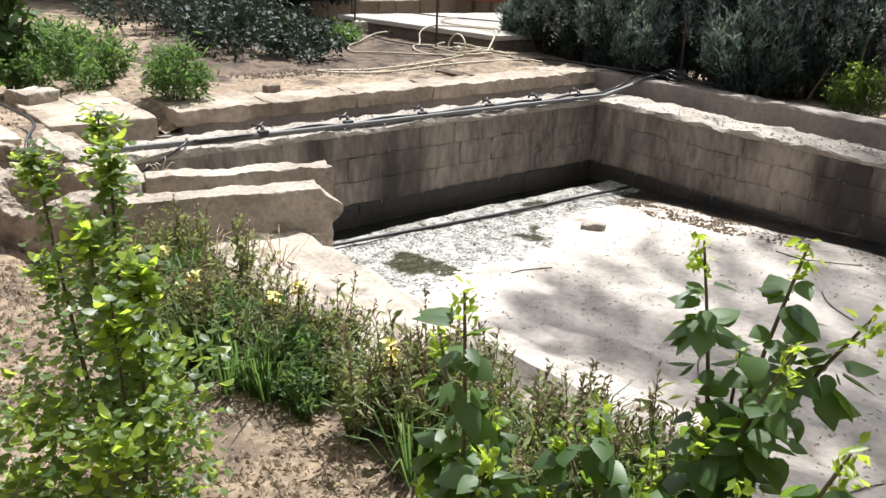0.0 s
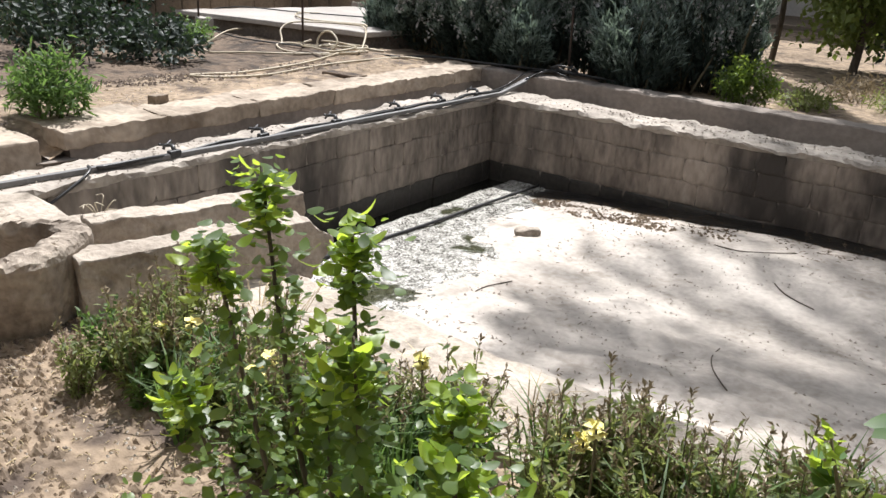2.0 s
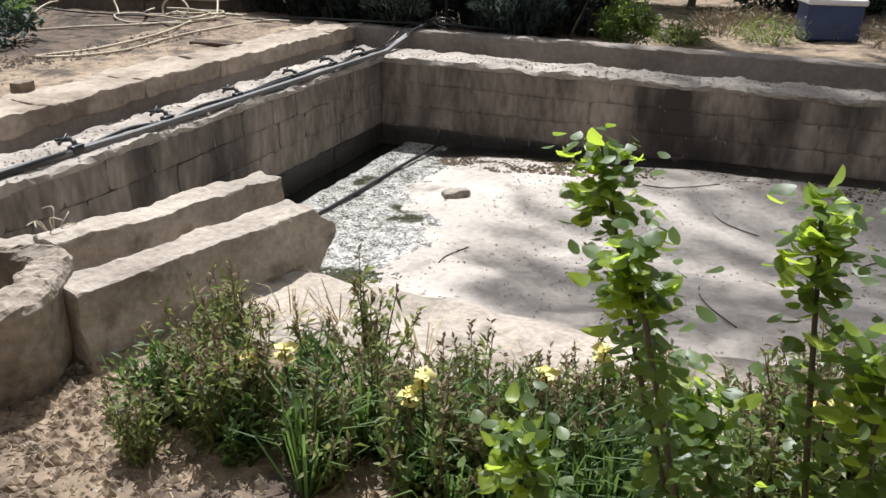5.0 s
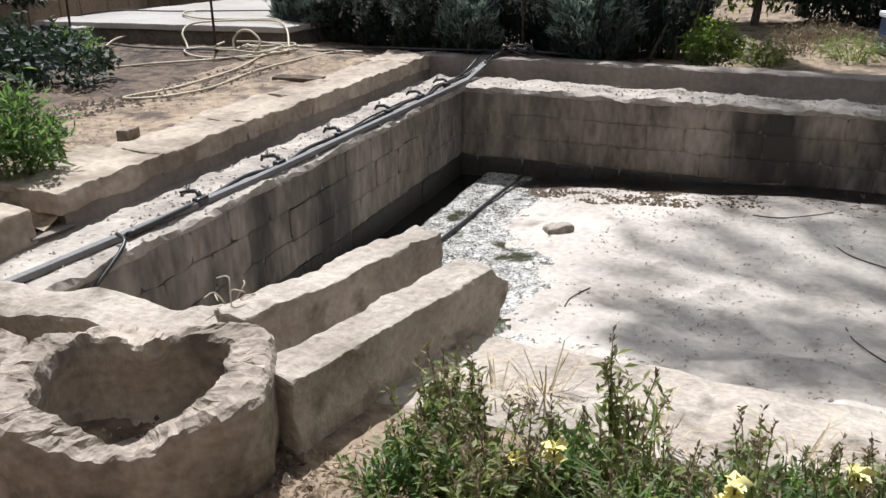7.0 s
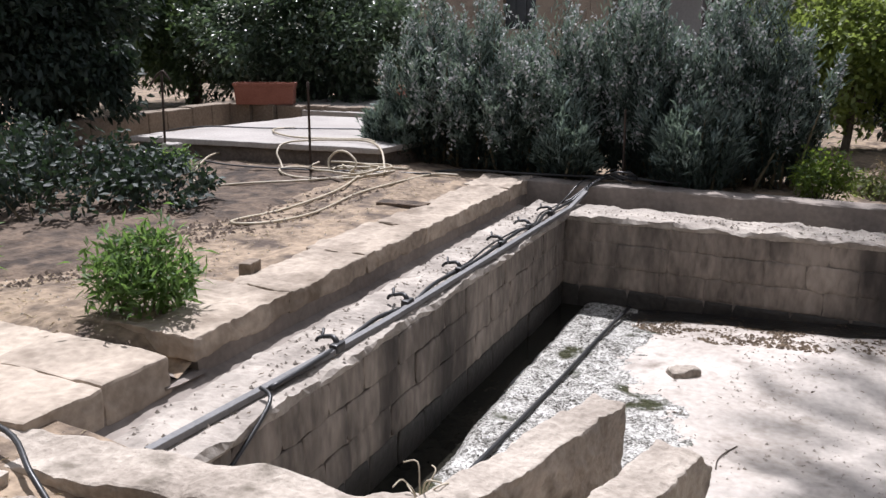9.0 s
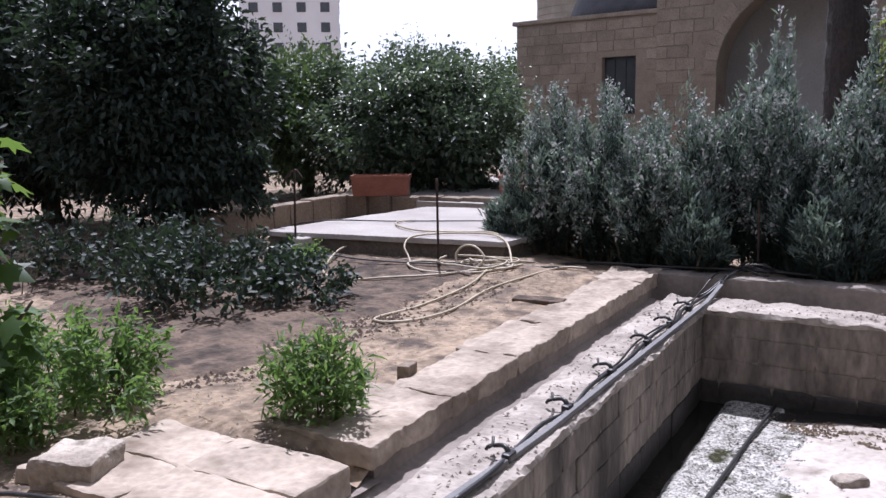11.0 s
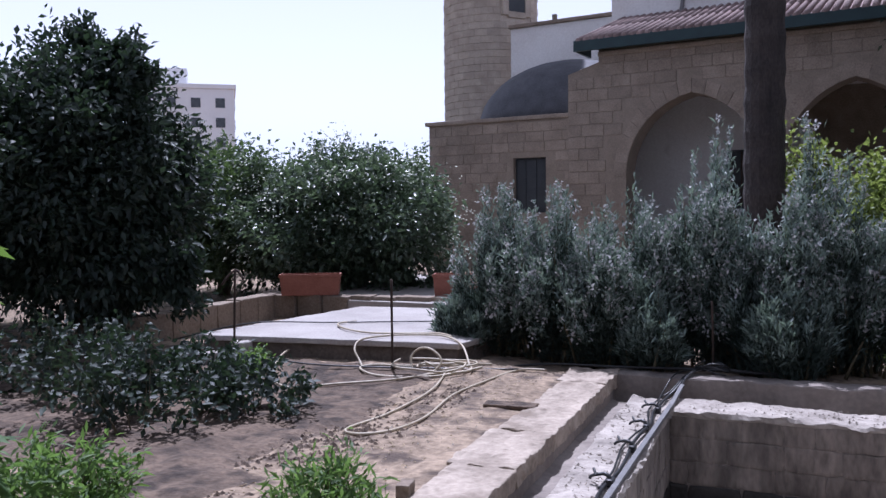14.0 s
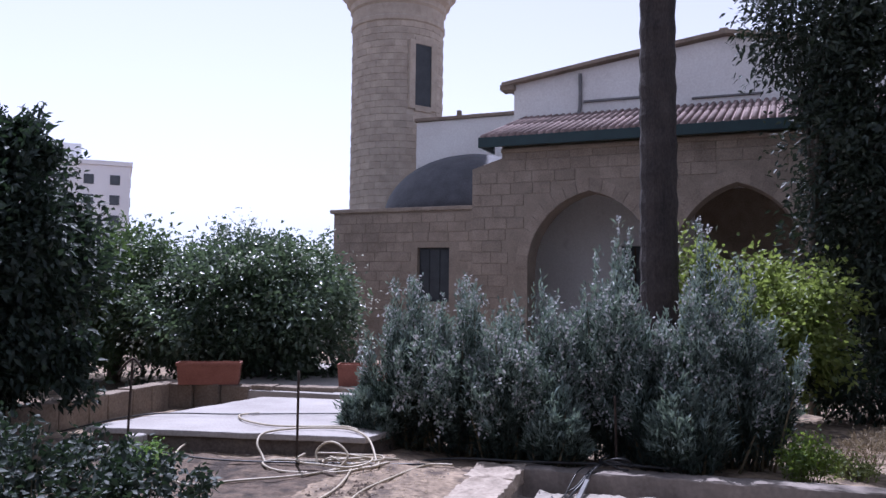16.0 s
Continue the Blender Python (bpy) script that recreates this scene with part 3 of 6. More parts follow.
def basin(name, at, rz, a, b, rim, drop, scoop, lobes, seed, label):
    """A hollowed stone: a thick broken rim, a scoop in front and a notch behind."""
    n = 190
    shift = Vector((seed * 3.7, seed * 1.9, seed))

    def ring(scale, z, inner=False, dipped=0.0, lobe=0.0, rough=0.010):
        out = []
        for k in range(n):
            t = k / n * math.tau
            c, s = math.cos(t), math.sin(t)
            p = 4.2 if inner else 3.8
            r = (abs(c) ** p + abs(s) ** p) ** (-1 / p)
            x, y = a * r * c * scale, b * r * s * scale
            if inner:
                x, y = (a - rim) * r * c * scale, (b - rim * 0.68) * r * s * scale
                y -= lobe * lobes * math.exp(-((t - math.pi / 2) / 0.22) ** 2)
            v = Vector((x, y, z - drop - scoop * dipped * math.exp(-((t - 1.5 * math.pi) / 0.50) ** 2)))
            w = v + shift
            v += noise.noise_vector(w * 9) * rough + noise.noise_vector(w * 26) * rough * 0.9 + noise.noise_vector(w * 55) * rough * 0.35
            out.append(v)
        return out

    rings = [ring(0.95, -0.38), ring(0.99, -0.32), ring(1.0, -0.25), ring(1.0, -0.18, dipped=0.2), ring(1.0, -0.12, dipped=0.6), ring(1.0, -0.07, dipped=0.9), ring(0.985, -0.045, dipped=0.95),
             ring(0.95, -0.032, dipped=1, rough=0.016), ring(0.89, -0.026, dipped=1, rough=0.022), ring(0.80, -0.03, dipped=1, rough=0.022), ring(1.06, -0.03, True, 1, 0.9, 0.020), ring(1.02, -0.045, True, 1, 1, 0.016), ring(1.01, -0.085, True, 0.8, 0.9),
             ring(1.10, -0.16, True, 0.3, 0.3), ring(1.16, -0.25, True), ring(1.08, -0.33, True), ring(0.8, -0.345, True)]
    verts, faces = loft(rings)
    ob = mesh_object(name, verts, faces, BASIN)
    ob.matrix_world = pose(at[0], at[1], 0, 0, 0, rz)
    tagged(ob, label, "basin")


basin("stone_basin", (1.05, -5.51), 29, 0.405, 0.285, 0.145, 0.0, 0.13, 0.06, 0, "worn hollowed stone basin with a scooped rim")
basin("stone_trough", (0.16, -5.66), 12, 0.42, 0.24, 0.10, 0.055, 0.03, 0.0, 5, "broken hollow stone trough beside the basin")
stone("rubble_stone", -0.06, 0.06, -0.05, 0.05, -0.40, -0.24, "small rough stone lying inside the trough", 27, 0.03, 0.02, 30, (0.27, -5.66))
stone("broken_stone", -0.36, 0.36, -0.2, 0.2, -0.5, -0.09, "broken weathered building stone by the basin", 25, rz=6, at=(-0.68, -5.62))
stone("square_stone", -0.16, 0.16, -0.14, 0.14, -0.3, -0.02, "squared pale stone lying on the soil", 23, rz=20, at=(-1.7, -5.0))
stone("loose_brick", -0.04, 0.04, -0.07, 0.07, -0.13, -0.02, "worn brown brick lying on the coping", 31, 0.012, 0.008, 12, (-1.06, -3.17), TERRACE, "brick")
stone("pool_rock", -0.10, 0.10, -0.07, 0.07, -1.06, -0.96, "small pale rock on the pool floor", 33, 0.03, 0.03, 30, (1.31, -1.42))
# the coping has no cut notch: a dark slab paints its shaded hollow
stone("notch_slab", -0.24, 0.20, -0.09, 0.09, -0.2, -0.060, "dark slab standing in for a shaded notch in the coping", 35, 0.02, 0.008, 6, (-1.13, -0.98), BED, "slab")

# ---- pipes on the ledge ----
pipeline = base("irrigation_pipe", 0, 0, 0, "black irrigation pipe with valves along the pool ledge", "pipe")
line = []
for k in range(15):
    y = -4.3 + k * 0.33
    line.append((-0.085 + 0.02 * math.sin(k * 1.9), y, LEDGE_Z + 0.03 + 0.012 * math.sin(k * 2.7)))
line += [(-0.02, 0.42, -0.16), (0.10, 0.72, -0.04), (0.28, 0.95, -0.03), (0.7, 0.98, -0.06)]
tube("pipe", line, 0.013, PLASTIC, pipeline, 8, 5)
tube("pipe", [(x - 0.045 + 0.02 * math.sin(i * 1.3), y, z - 0.005) for i, (x, y, z) in enumerate(line)][6:], 0.008, PLASTIC, pipeline, 6, 4)
for y in (-3.75, -2.98, -2.21, -1.42, -0.80, -0.2):
    tap = part("tap", slab_bm(-0.105, -0.055, y - 0.045, y + 0.045, LEDGE_Z + 0.004, LEDGE_Z + 0.055, 0.014), PLASTIC, pipeline)
    lean = 0.03 * math.sin(y * 9)
    tube("neck", [(-0.08, y, LEDGE_Z + 0.04), (-0.095, y + 0.005, LEDGE_Z + 0.066), (-0.125, y + 0.015, LEDGE_Z + 0.074), (-0.17, y + 0.03 + lean, LEDGE_Z + 0.066)], [0.016, 0.015, 0.013, 0.011], PLASTIC, tap, 7, 4)
    tube("handle", [(-0.16, y - 0.035 + lean, LEDGE_Z + 0.084), (-0.175, y + 0.03 + lean, LEDGE_Z + 0.070), (-0.20, y + 0.085 + lean, LEDGE_Z + 0.086)], 0.009, PLASTIC, tap, 6, 4)
    tube("spout", [(-0.175, y + 0.03 + lean, LEDGE_Z + 0.066), (-0.205, y + 0.035 + lean, LEDGE_Z + 0.05), (-0.215, y + 0.035 + lean, LEDGE_Z + 0.034)], 0.010, PLASTIC, tap, 6, 4)
def trunking(points, wide, high, parent):
    """A square-edged cable duct along a line."""
    pts, rings = [Vector(p) for p in points], []
    for i, p in enumerate(pts):
        d = (pts[min(i + 1, len(pts) - 1)] - pts[max(i - 1, 0)]).normalized()
        side = d.cross(Vector((0, 0, 1))).normalized()
        rings.append([p + side * (q * wide / 2) + Vector((0, 0, h * high)) for q, h in ((-1, 0), (1, 0), (1, 0.92), (0.9, 1), (-0.9, 1), (-1, 0.92))])
    v, f = loft(rings)
    return mesh_object("duct", v, f, GREYPIPE, parent)


grey = base("grey_conduit", 0, 0, 0, "straight grey conduit along the pool ledge", "pipe")
trunking([(-0.17, -4.95, LEDGE_Z + 0.004), (-0.09, -3.95, LEDGE_Z + 0.004), (-0.055, -3.3, LEDGE_Z + 0.004), (-0.03, -1.6, LEDGE_Z + 0.004), (0.0, 0.1, LEDGE_Z + 0.004), (0.04, 0.5, -0.14)], 0.040, 0.030, grey)
tube("cable", [(-0.10, -4.35, LEDGE_Z + 0.05), (0.0, -4.42, LEDGE_Z + 0.03), (0.03, -4.7, LEDGE_Z - 0.1), (0.04, -4.95, LEDGE_Z - 0.2)], 0.010, PLASTIC, grey, 6, 6, "black drooping cable")
floor_pipe = tube("floor_pipe", [(0.40, -3.9, wet_z(0.40, -3.9) + 0.02), (0.47, -2.9, wet_z(0.47, -2.9) + 0.02), (0.53, -1.8, wet_z(0.53, -1.8) + 0.02), (0.58, -0.9, wet_z(0.58, -0.9) + 0.02), (0.64, -0.1, wet_z(0.64, -0.1) + 0.04)], 0.016, PLASTIC, None, 6, 6)
tagged(floor_pipe, "thin black pipe lying across the wet pool floor", "pipe")
corner_hose = tube("corner_hose", [(-2.2, 0.25, -0.12), (-1.4, 0.75, -0.06), (-0.6, 0.80, -0.045), (0.2, 0.92, -0.04), (0.9, 0.95, -0.05)], 0.013, PLASTIC, None, 6, 6)
tagged(corner_hose, "thin black hose lying along the coping", "hose")

# ---- dark dug bed round the roses ----


def bed_z(x, y):
    inside = min(x + 7.4, -2.3 - x, y + 3.3 + 0.35 * (x + 4), 0.2 - y) + 0.30 * wavy(x, y, 1.3, 31) + 0.14 * wavy(x, y, 4.5, 32)
    return ground_z(x, y) + min(0.030, max(-0.05, inside * 0.16)) + 0.014 * wavy(x, y, 7, 33) + 0.008 * wavy(x, y, 19, 34)


sheet("garden_bed", np.linspace(-7.6, -1.5, 150), np.linspace(-4.2, 0.6, 120), bed_z, BED, "dark dug garden soil round the rose shrubs", "garden bed")

# ---- garden hose in loops ----
hoses = base("garden_hose", 0, 0, 0, "pale garden hose lying in loose tangled loops", "hose")
rng = random.Random(9)


def lie(points, lift=0.016):
    return [(x, y, max(ground_z(x, y), bed_z(x, y)) + lift + (p[0] if p else 0)) for x, y, *p in points]


tube("hose_length", lie([(-1.25, 0.42, 0.01), (-1.50, 0.32), (-1.66, -0.25), (-1.76, -0.75), (-1.70, -1.45), (-1.72, -1.95), (-1.86, -2.18), (-2.05, -2.12), (-2.13, -1.90), (-2.08, -1.42), (-2.02, -0.70), (-2.12, -0.10), (-2.25, 0.25)]), 0.0115, HOSE, hoses, 7, 8)
tube("hose_length", lie([(-4.30, 0.62, 0.05), (-4.05, 0.0, 0.05), (-3.88, -0.45), (-3.66, -0.74), (-3.40, -0.82), (-2.96, -0.66), (-2.52, -0.40), (-2.20, 0.0), (-1.85, 0.35)]), 0.0115, HOSE, hoses, 7, 8)
tube("hose_length", lie([(-1.80, 0.10, 0.02), (-2.20, -0.15), (-2.75, -0.25), (-3.02, -0.15), (-2.94, 0.0), (-2.55, 0.02), (-2.1, 0.18, 0.03), (-1.80, 0.38)]), 0.0115, HOSE, hoses, 7, 8)
tube("hose_loop", [(-3.0, -0.1, -0.08), (-3.12, 0.02, 0.0), (-3.22, 0.10, 0.10), (-3.24, 0.30, 0.17), (-3.05, 0.62, 0.175), (-2.75, 0.78, 0.175), (-2.45, 0.72, 0.18), (-2.15, 0.45, 0.14), (-1.95, 0.15, -0.02), (-1.85, -0.05, -0.09)], 0.0115, HOSE, hoses, 7, 6)
tube("hose_loop", [(-2.50, 0.0, -0.06), (-2.55, 0.06, 0.06), (-2.46, 0.08, 0.15), (-2.32, 0.06, 0.15), (-2.20, 0.02, 0.05), (-2.28, -0.06, -0.06), (-2.45, -0.14, -0.09)], 0.0115, HOSE, hoses, 7, 6)
tube("hose_loop", [(-2.38, 0.72, 0.18), (-2.62, 0.92, 0.175), (-3.0, 0.80, 0.175), (-3.40, 0.72, 0.175), (-3.85, 0.95, 0.175), (-4.10, 1.28, 0.175), (-3.98, 1.52, 0.175)], 0.0115, HOSE, hoses, 7, 6)
for k in range(3):
    cx, cy, r = -2.15 + rng.uniform(-0.2, 0.2), 0.02 + rng.uniform(-0.12, 0.15), rng.uniform(0.20, 0.34)
    turn = rng.uniform(0, 6)
    tube("hose_loop", lie([(cx + r * 1.3 * math.cos(turn + a), cy + r * 0.7 * math.sin(turn + a), 0.02 + 0.014 * k) for a in np.linspace(0, math.tau * rng.uniform(0.75, 1.0), 10)]), 0.0108, HOSE, hoses, 7, 5)
cable = tube("ground_cable", lie([(-8.5, -2.2), (-6.6, -1.2, 0.03), (-4.8, -0.15, 0.05), (-3.6, -0.2, 0.02), (-2.74, -0.05, 0.01), (-1.5, 0.3, 0.01)]), 0.009, PLASTIC, None, 6, 6)
tagged(cable, "thin dark cable lying over the garden soil", "cable")
cable = tube("platform_cable", [(-6.2, 0.75, ground_z(-6.2, 0.75) + 0.02), (-5.15, 0.95, 0.172), (-4.2, 1.35, 0.172), (-2.9, 1.9, 0.172), (-1.6, 2.3, 0.172)], 0.009, PLASTIC, None, 6, 6)
tagged(cable, "thin dark cable across the concrete platform", "cable")
cable = tube("black_hose", [(-2.2, -5.6, ground_z(-2.2, -5.6) + 0.02), (-1.5, -5.45, 0.0), (-0.82, -5.30, -0.02), (-0.50, -5.27, -0.05), (-0.25, -5.38, -0.10), (-0.05, -5.44, -0.2)], 0.011, PLASTIC, None, 7, 6)
tagged(cable, "black hose lying over the coping stones", "hose")


def stake(x, y, h, bent, lean):
    z = ground_z(x, y)
    ob = base("iron_stake", x, y, z, "thin dark iron stake standing in the soil", "stake", "stakes")
    tube("rod", [(0, 0, -0.1), (lean * 0.5, 0, h * 0.5), (lean, 0, h)], 0.013, IRON, ob, 6, 3)
    if bent:
        tube("hook", [(lean + 0.10, 0.02, h - 0.10), (lean + 0.04, 0, h - 0.01), (lean, 0, h), (lean - 0.08, 0, h - 0.05), (lean - 0.18, 0, h - 0.16)], 0.013, IRON, ob, 6, 4)


stake(-2.72, -0.02, 0.93, False, 0.0)
stake(-4.70, 0.02, 0.98, True, 0.04)
stake(0.28, 0.98, 0.75, False, -0.02)
stone("white_stone", -0.10, 0.10, -0.06, 0.06, -0.1, 0.11, "pale round stone at the foot of a stake", 41, 0.05, 0.015, 20, (-4.62, 0.05), SLAB)
stone("white_stone", -0.15, 0.15, -0.09, 0.09, -0.1, 0.03, "flat pale stone at the foot of a stake", 43, 0.03, 0.015, 50, (-4.75, -0.2), SLAB)

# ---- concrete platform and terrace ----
# dark concrete for the base: the shade of the platform's front is in the colour
SHADEBASE = material("shaded_concrete", (0.07, 0.055, 0.045), (0.18, 0.15, 0.125), 3, 30, 0.95, 0.7)
platform = part("concrete_platform", slab_bm(-5.3, -2.2, 0, 2.95, 0.085, 0.15, 0.015, 0.006, 30, 8), SLAB)
plinth = part("platform_base", slab_bm(-5.25, -2.25, 0.06, 2.9, -0.3, 0.085, 0.015, 0.012, 30, 9), SHADEBASE)
tagged(plinth, "base under the concrete platform, its shade put in as dark colour", "platform", kind="structure")
platform.matrix_world = pose(0, 0, 0, 0, 0, 0)
for v in list(platform.data.vertices) + list(plinth.data.vertices):
    v.co.x += v.co.y * 0.17
    v.co.y += 0.14 * (v.co.x + 5.3) * 0.9 + 0.10
tagged(platform, "low pale concrete platform in the garden", "platform", kind="structure")
terrace = base("terrace", 0, 0, 0, "low stone-edged terrace behind the concrete platform", "terrace", kind="structure")
deck = part("deck", slab_bm(-6.5, 0.2, 3.6, 8.5, -0.3, 0.17, 0.01, 0.004, 20, 2), SLAB, terrace)
rngt = random.Random(3)
for side in range(2):
    p = 0.0
    while p < (6.6 if side == 0 else 3.4):
        n = rngt.uniform(0.34, 0.55)
        if side == 0:
            part("edge_stone", slab_bm(-6.55 + p, -6.55 + p + n - 0.015, 3.44 + 0.16 * p, 3.72 + 0.16 * p, -0.25, 0.235 + rngt.uniform(-0.01, 0.01), 0.02, 0.01, 5, p), TERRACE, terrace)
        else:
            part("edge_stone", slab_bm(-6.80, -6.52, 3.9 - p - n + 0.015, 3.9 - p, -0.25, 0.235 + rngt.uniform(-0.01, 0.01), 0.02, 0.01, 5, p + 30), TERRACE, terrace)
        p += n


def planter(x, y, z, rz, long, label):
    ob = base("flower_trough", x, y, z, label, "planter", "planters", rz)
    h, d = 0.33, 0.34
    rings = []
    for lx, ly, lz in ((long * 0.46, d * 0.42, 0), (long * 0.485, d * 0.47, h * 0.85), (long * 0.5, d * 0.5, h * 0.86), (long * 0.5, d * 0.5, h), (long * 0.475, d * 0.44, h), (long * 0.47, d * 0.43, h - 0.07)):
        rings.append([Vector(p) for p in ((-lx, -ly, lz), (lx, -ly, lz), (lx, ly, lz), (-lx, ly, lz))])
    v, f = loft(rings)
    mesh_object("pot", v, f, CLAY, ob)
    part("soil", slab_bm(-long * 0.46, long * 0.46, -d * 0.42, d * 0.42, h - 0.09, h - 0.055, 0.005, 0.01, 8, 2), SOIL, ob)


planter(-5.97, 3.62, 0.235, 25, 0.95, "long terracotta flower trough on the terrace edge")
planter(-3.70, 4.25, 0.235, 15, 0.80, "terracotta flower trough half hidden by a bush")

crate = base("blue_crate", 3.95, 2.75, ground_z(3.95, 2.75), "dark blue plastic crate with a pale lid on the soil", "crate", "", 15)
part("body", slab_bm(-0.28, 0.28, -0.2, 0.2, 0, 0.36, 0.02), BLUE, crate)
part("lid", slab_bm(-0.30, 0.30, -0.22, 0.22, 0.36, 0.42, 0.015), RENDER_WHITE, crate, "pale plastic lid")

coil = base("pipe_coil", 0.28, 0.86, -0.05, "loose coil of black pipe ends at the pool corner", "pipe")
for k in range(3):
    tube("loop", [(0.16 * math.cos(a + k), 0.10 * math.sin(a + k), 0.02 + 0.025 * k + 0.03 * math.sin(2 * a + k)) for a in np.linspace(0, 5.6, 9)], 0.008, PLASTIC, coil, 6, 4)
tube("loose_end", [(-0.1, 0.0, 0.02), (-0.2, -0.2, 0.0), (-0.26, -0.42, -0.10), (-0.30, -0.75, -0.155)], 0.008, GREYPIPE, coil, 6, 5)
tube("loose_end", [(-0.15, 0.0, 0.02), (-0.32, -0.2, 0.0), (-0.40, -0.45, -0.12), (-0.40, -0.8, -0.16)], 0.007, PLASTIC, coil, 6, 5)
rngt = random.Random(17)
for k in range(7):
    x, y, a = rngt.uniform(1.6, 5.0), rngt.uniform(-3.6, -0.8), rngt.uniform(0, 6)
    n = rngt.uniform(0.12, 0.35)
    twig = tube("twig", [(x + n * s * math.cos(a + s * 0.2), y + n * s * math.sin(a + s * 0.2), floor_z(x + n * s * math.cos(a + s * 0.2), y + n * s * math.sin(a + s * 0.2)) + 0.006) for s in (-1, -0.4, 0.3, 1)], 0.004, BARK, None, 5, 3)
    tagged(twig, "thin dead twig lying on the dry pool floor", "twig", "twigs")

dead = base("dead_plant", 0.97, -4.93, -0.16, "small bleached dead plant in a gap of the stones", "plant")
for k in range(6):
    a, h = k * 1.1, 0.10 + 0.02 * (k % 3)
    tube("twig", [(0, 0, -0.05), (0.02 * math.cos(a), 0.02 * math.sin(a), h * 0.5), (0.06 * math.cos(a), 0.06 * math.sin(a), h), (0.09 * math.cos(a + 0.5), 0.09 * math.sin(a + 0.5), h * 0.95)], 0.0028, HOSE, dead, 5, 4)

# ---- trees and bushes ----

def limbs(name, parent, mat, starts, rng, sides=6):
    """Tapered limbs as separate meshes: (points, thick) each."""
    for pts, thick in starts:
        tube(name, pts, [thick * (1 - 0.8 * i / (len(pts) - 1)) for i in range(len(pts))], mat, parent, sides, 4)


def tree(name, x, y, label, category, trunk_h, trunk_r, centre, radii, n, clumps, spread, size, mat, seed, group="", bark=BARK, skirt=0.0, branches=7, lumps=0.2, tufts=()):
    rng = np.random.default_rng(seed)
    ob = base(name, x, y, ground_z(x, y), label, category, group)
    c = np.array(centre)
    tube("trunk", [(0, 0, -0.15), (0.04, 0.02, trunk_h * 0.5), (0.02, -0.03, trunk_h), tuple(c * 0.7 + np.array([0, 0, trunk_h * 0.3]))], [trunk_r * 1.25, trunk_r, trunk_r * 0.85, trunk_r * 0.3], bark, ob, 9, 5)
    starts = []
    for k in range(branches):
        d = unit(rng.normal(0, 1, (1, 3)))[0] * np.array(radii) * 0.7
        tip = c + d
        mid = np.array([0, 0, trunk_h]) * 0.5 + tip * 0.5 + rng.normal(0, 0.08, 3)
        starts.append(([(0.02, 0, trunk_h * 0.8), tuple(mid), tuple(tip)], trunk_r * 0.45))
    limbs("limb", ob, bark, starts, rng)
    at, heading = crown_points(rng, n, centre, radii, clumps, spread, lumps)
    for tx, ty, tz, tr, tn in tufts:
        at = np.concatenate([at, crown_points(rng, tn, (tx, ty, tz), (tr, tr, tr * 1.5), 14, tr * 0.25, 0.2, 0.2)[0]])
    at = at[at[:, 2] > skirt + 0.12 * rng.normal(0, 1, len(at))]
    heading = at - c
    leaves("crown", at, unit(heading / np.array(radii)) * 0.6 + rng.normal(0, 0.5, at.shape), size[0], size[1], mat, ob, rng=rng)
    return ob


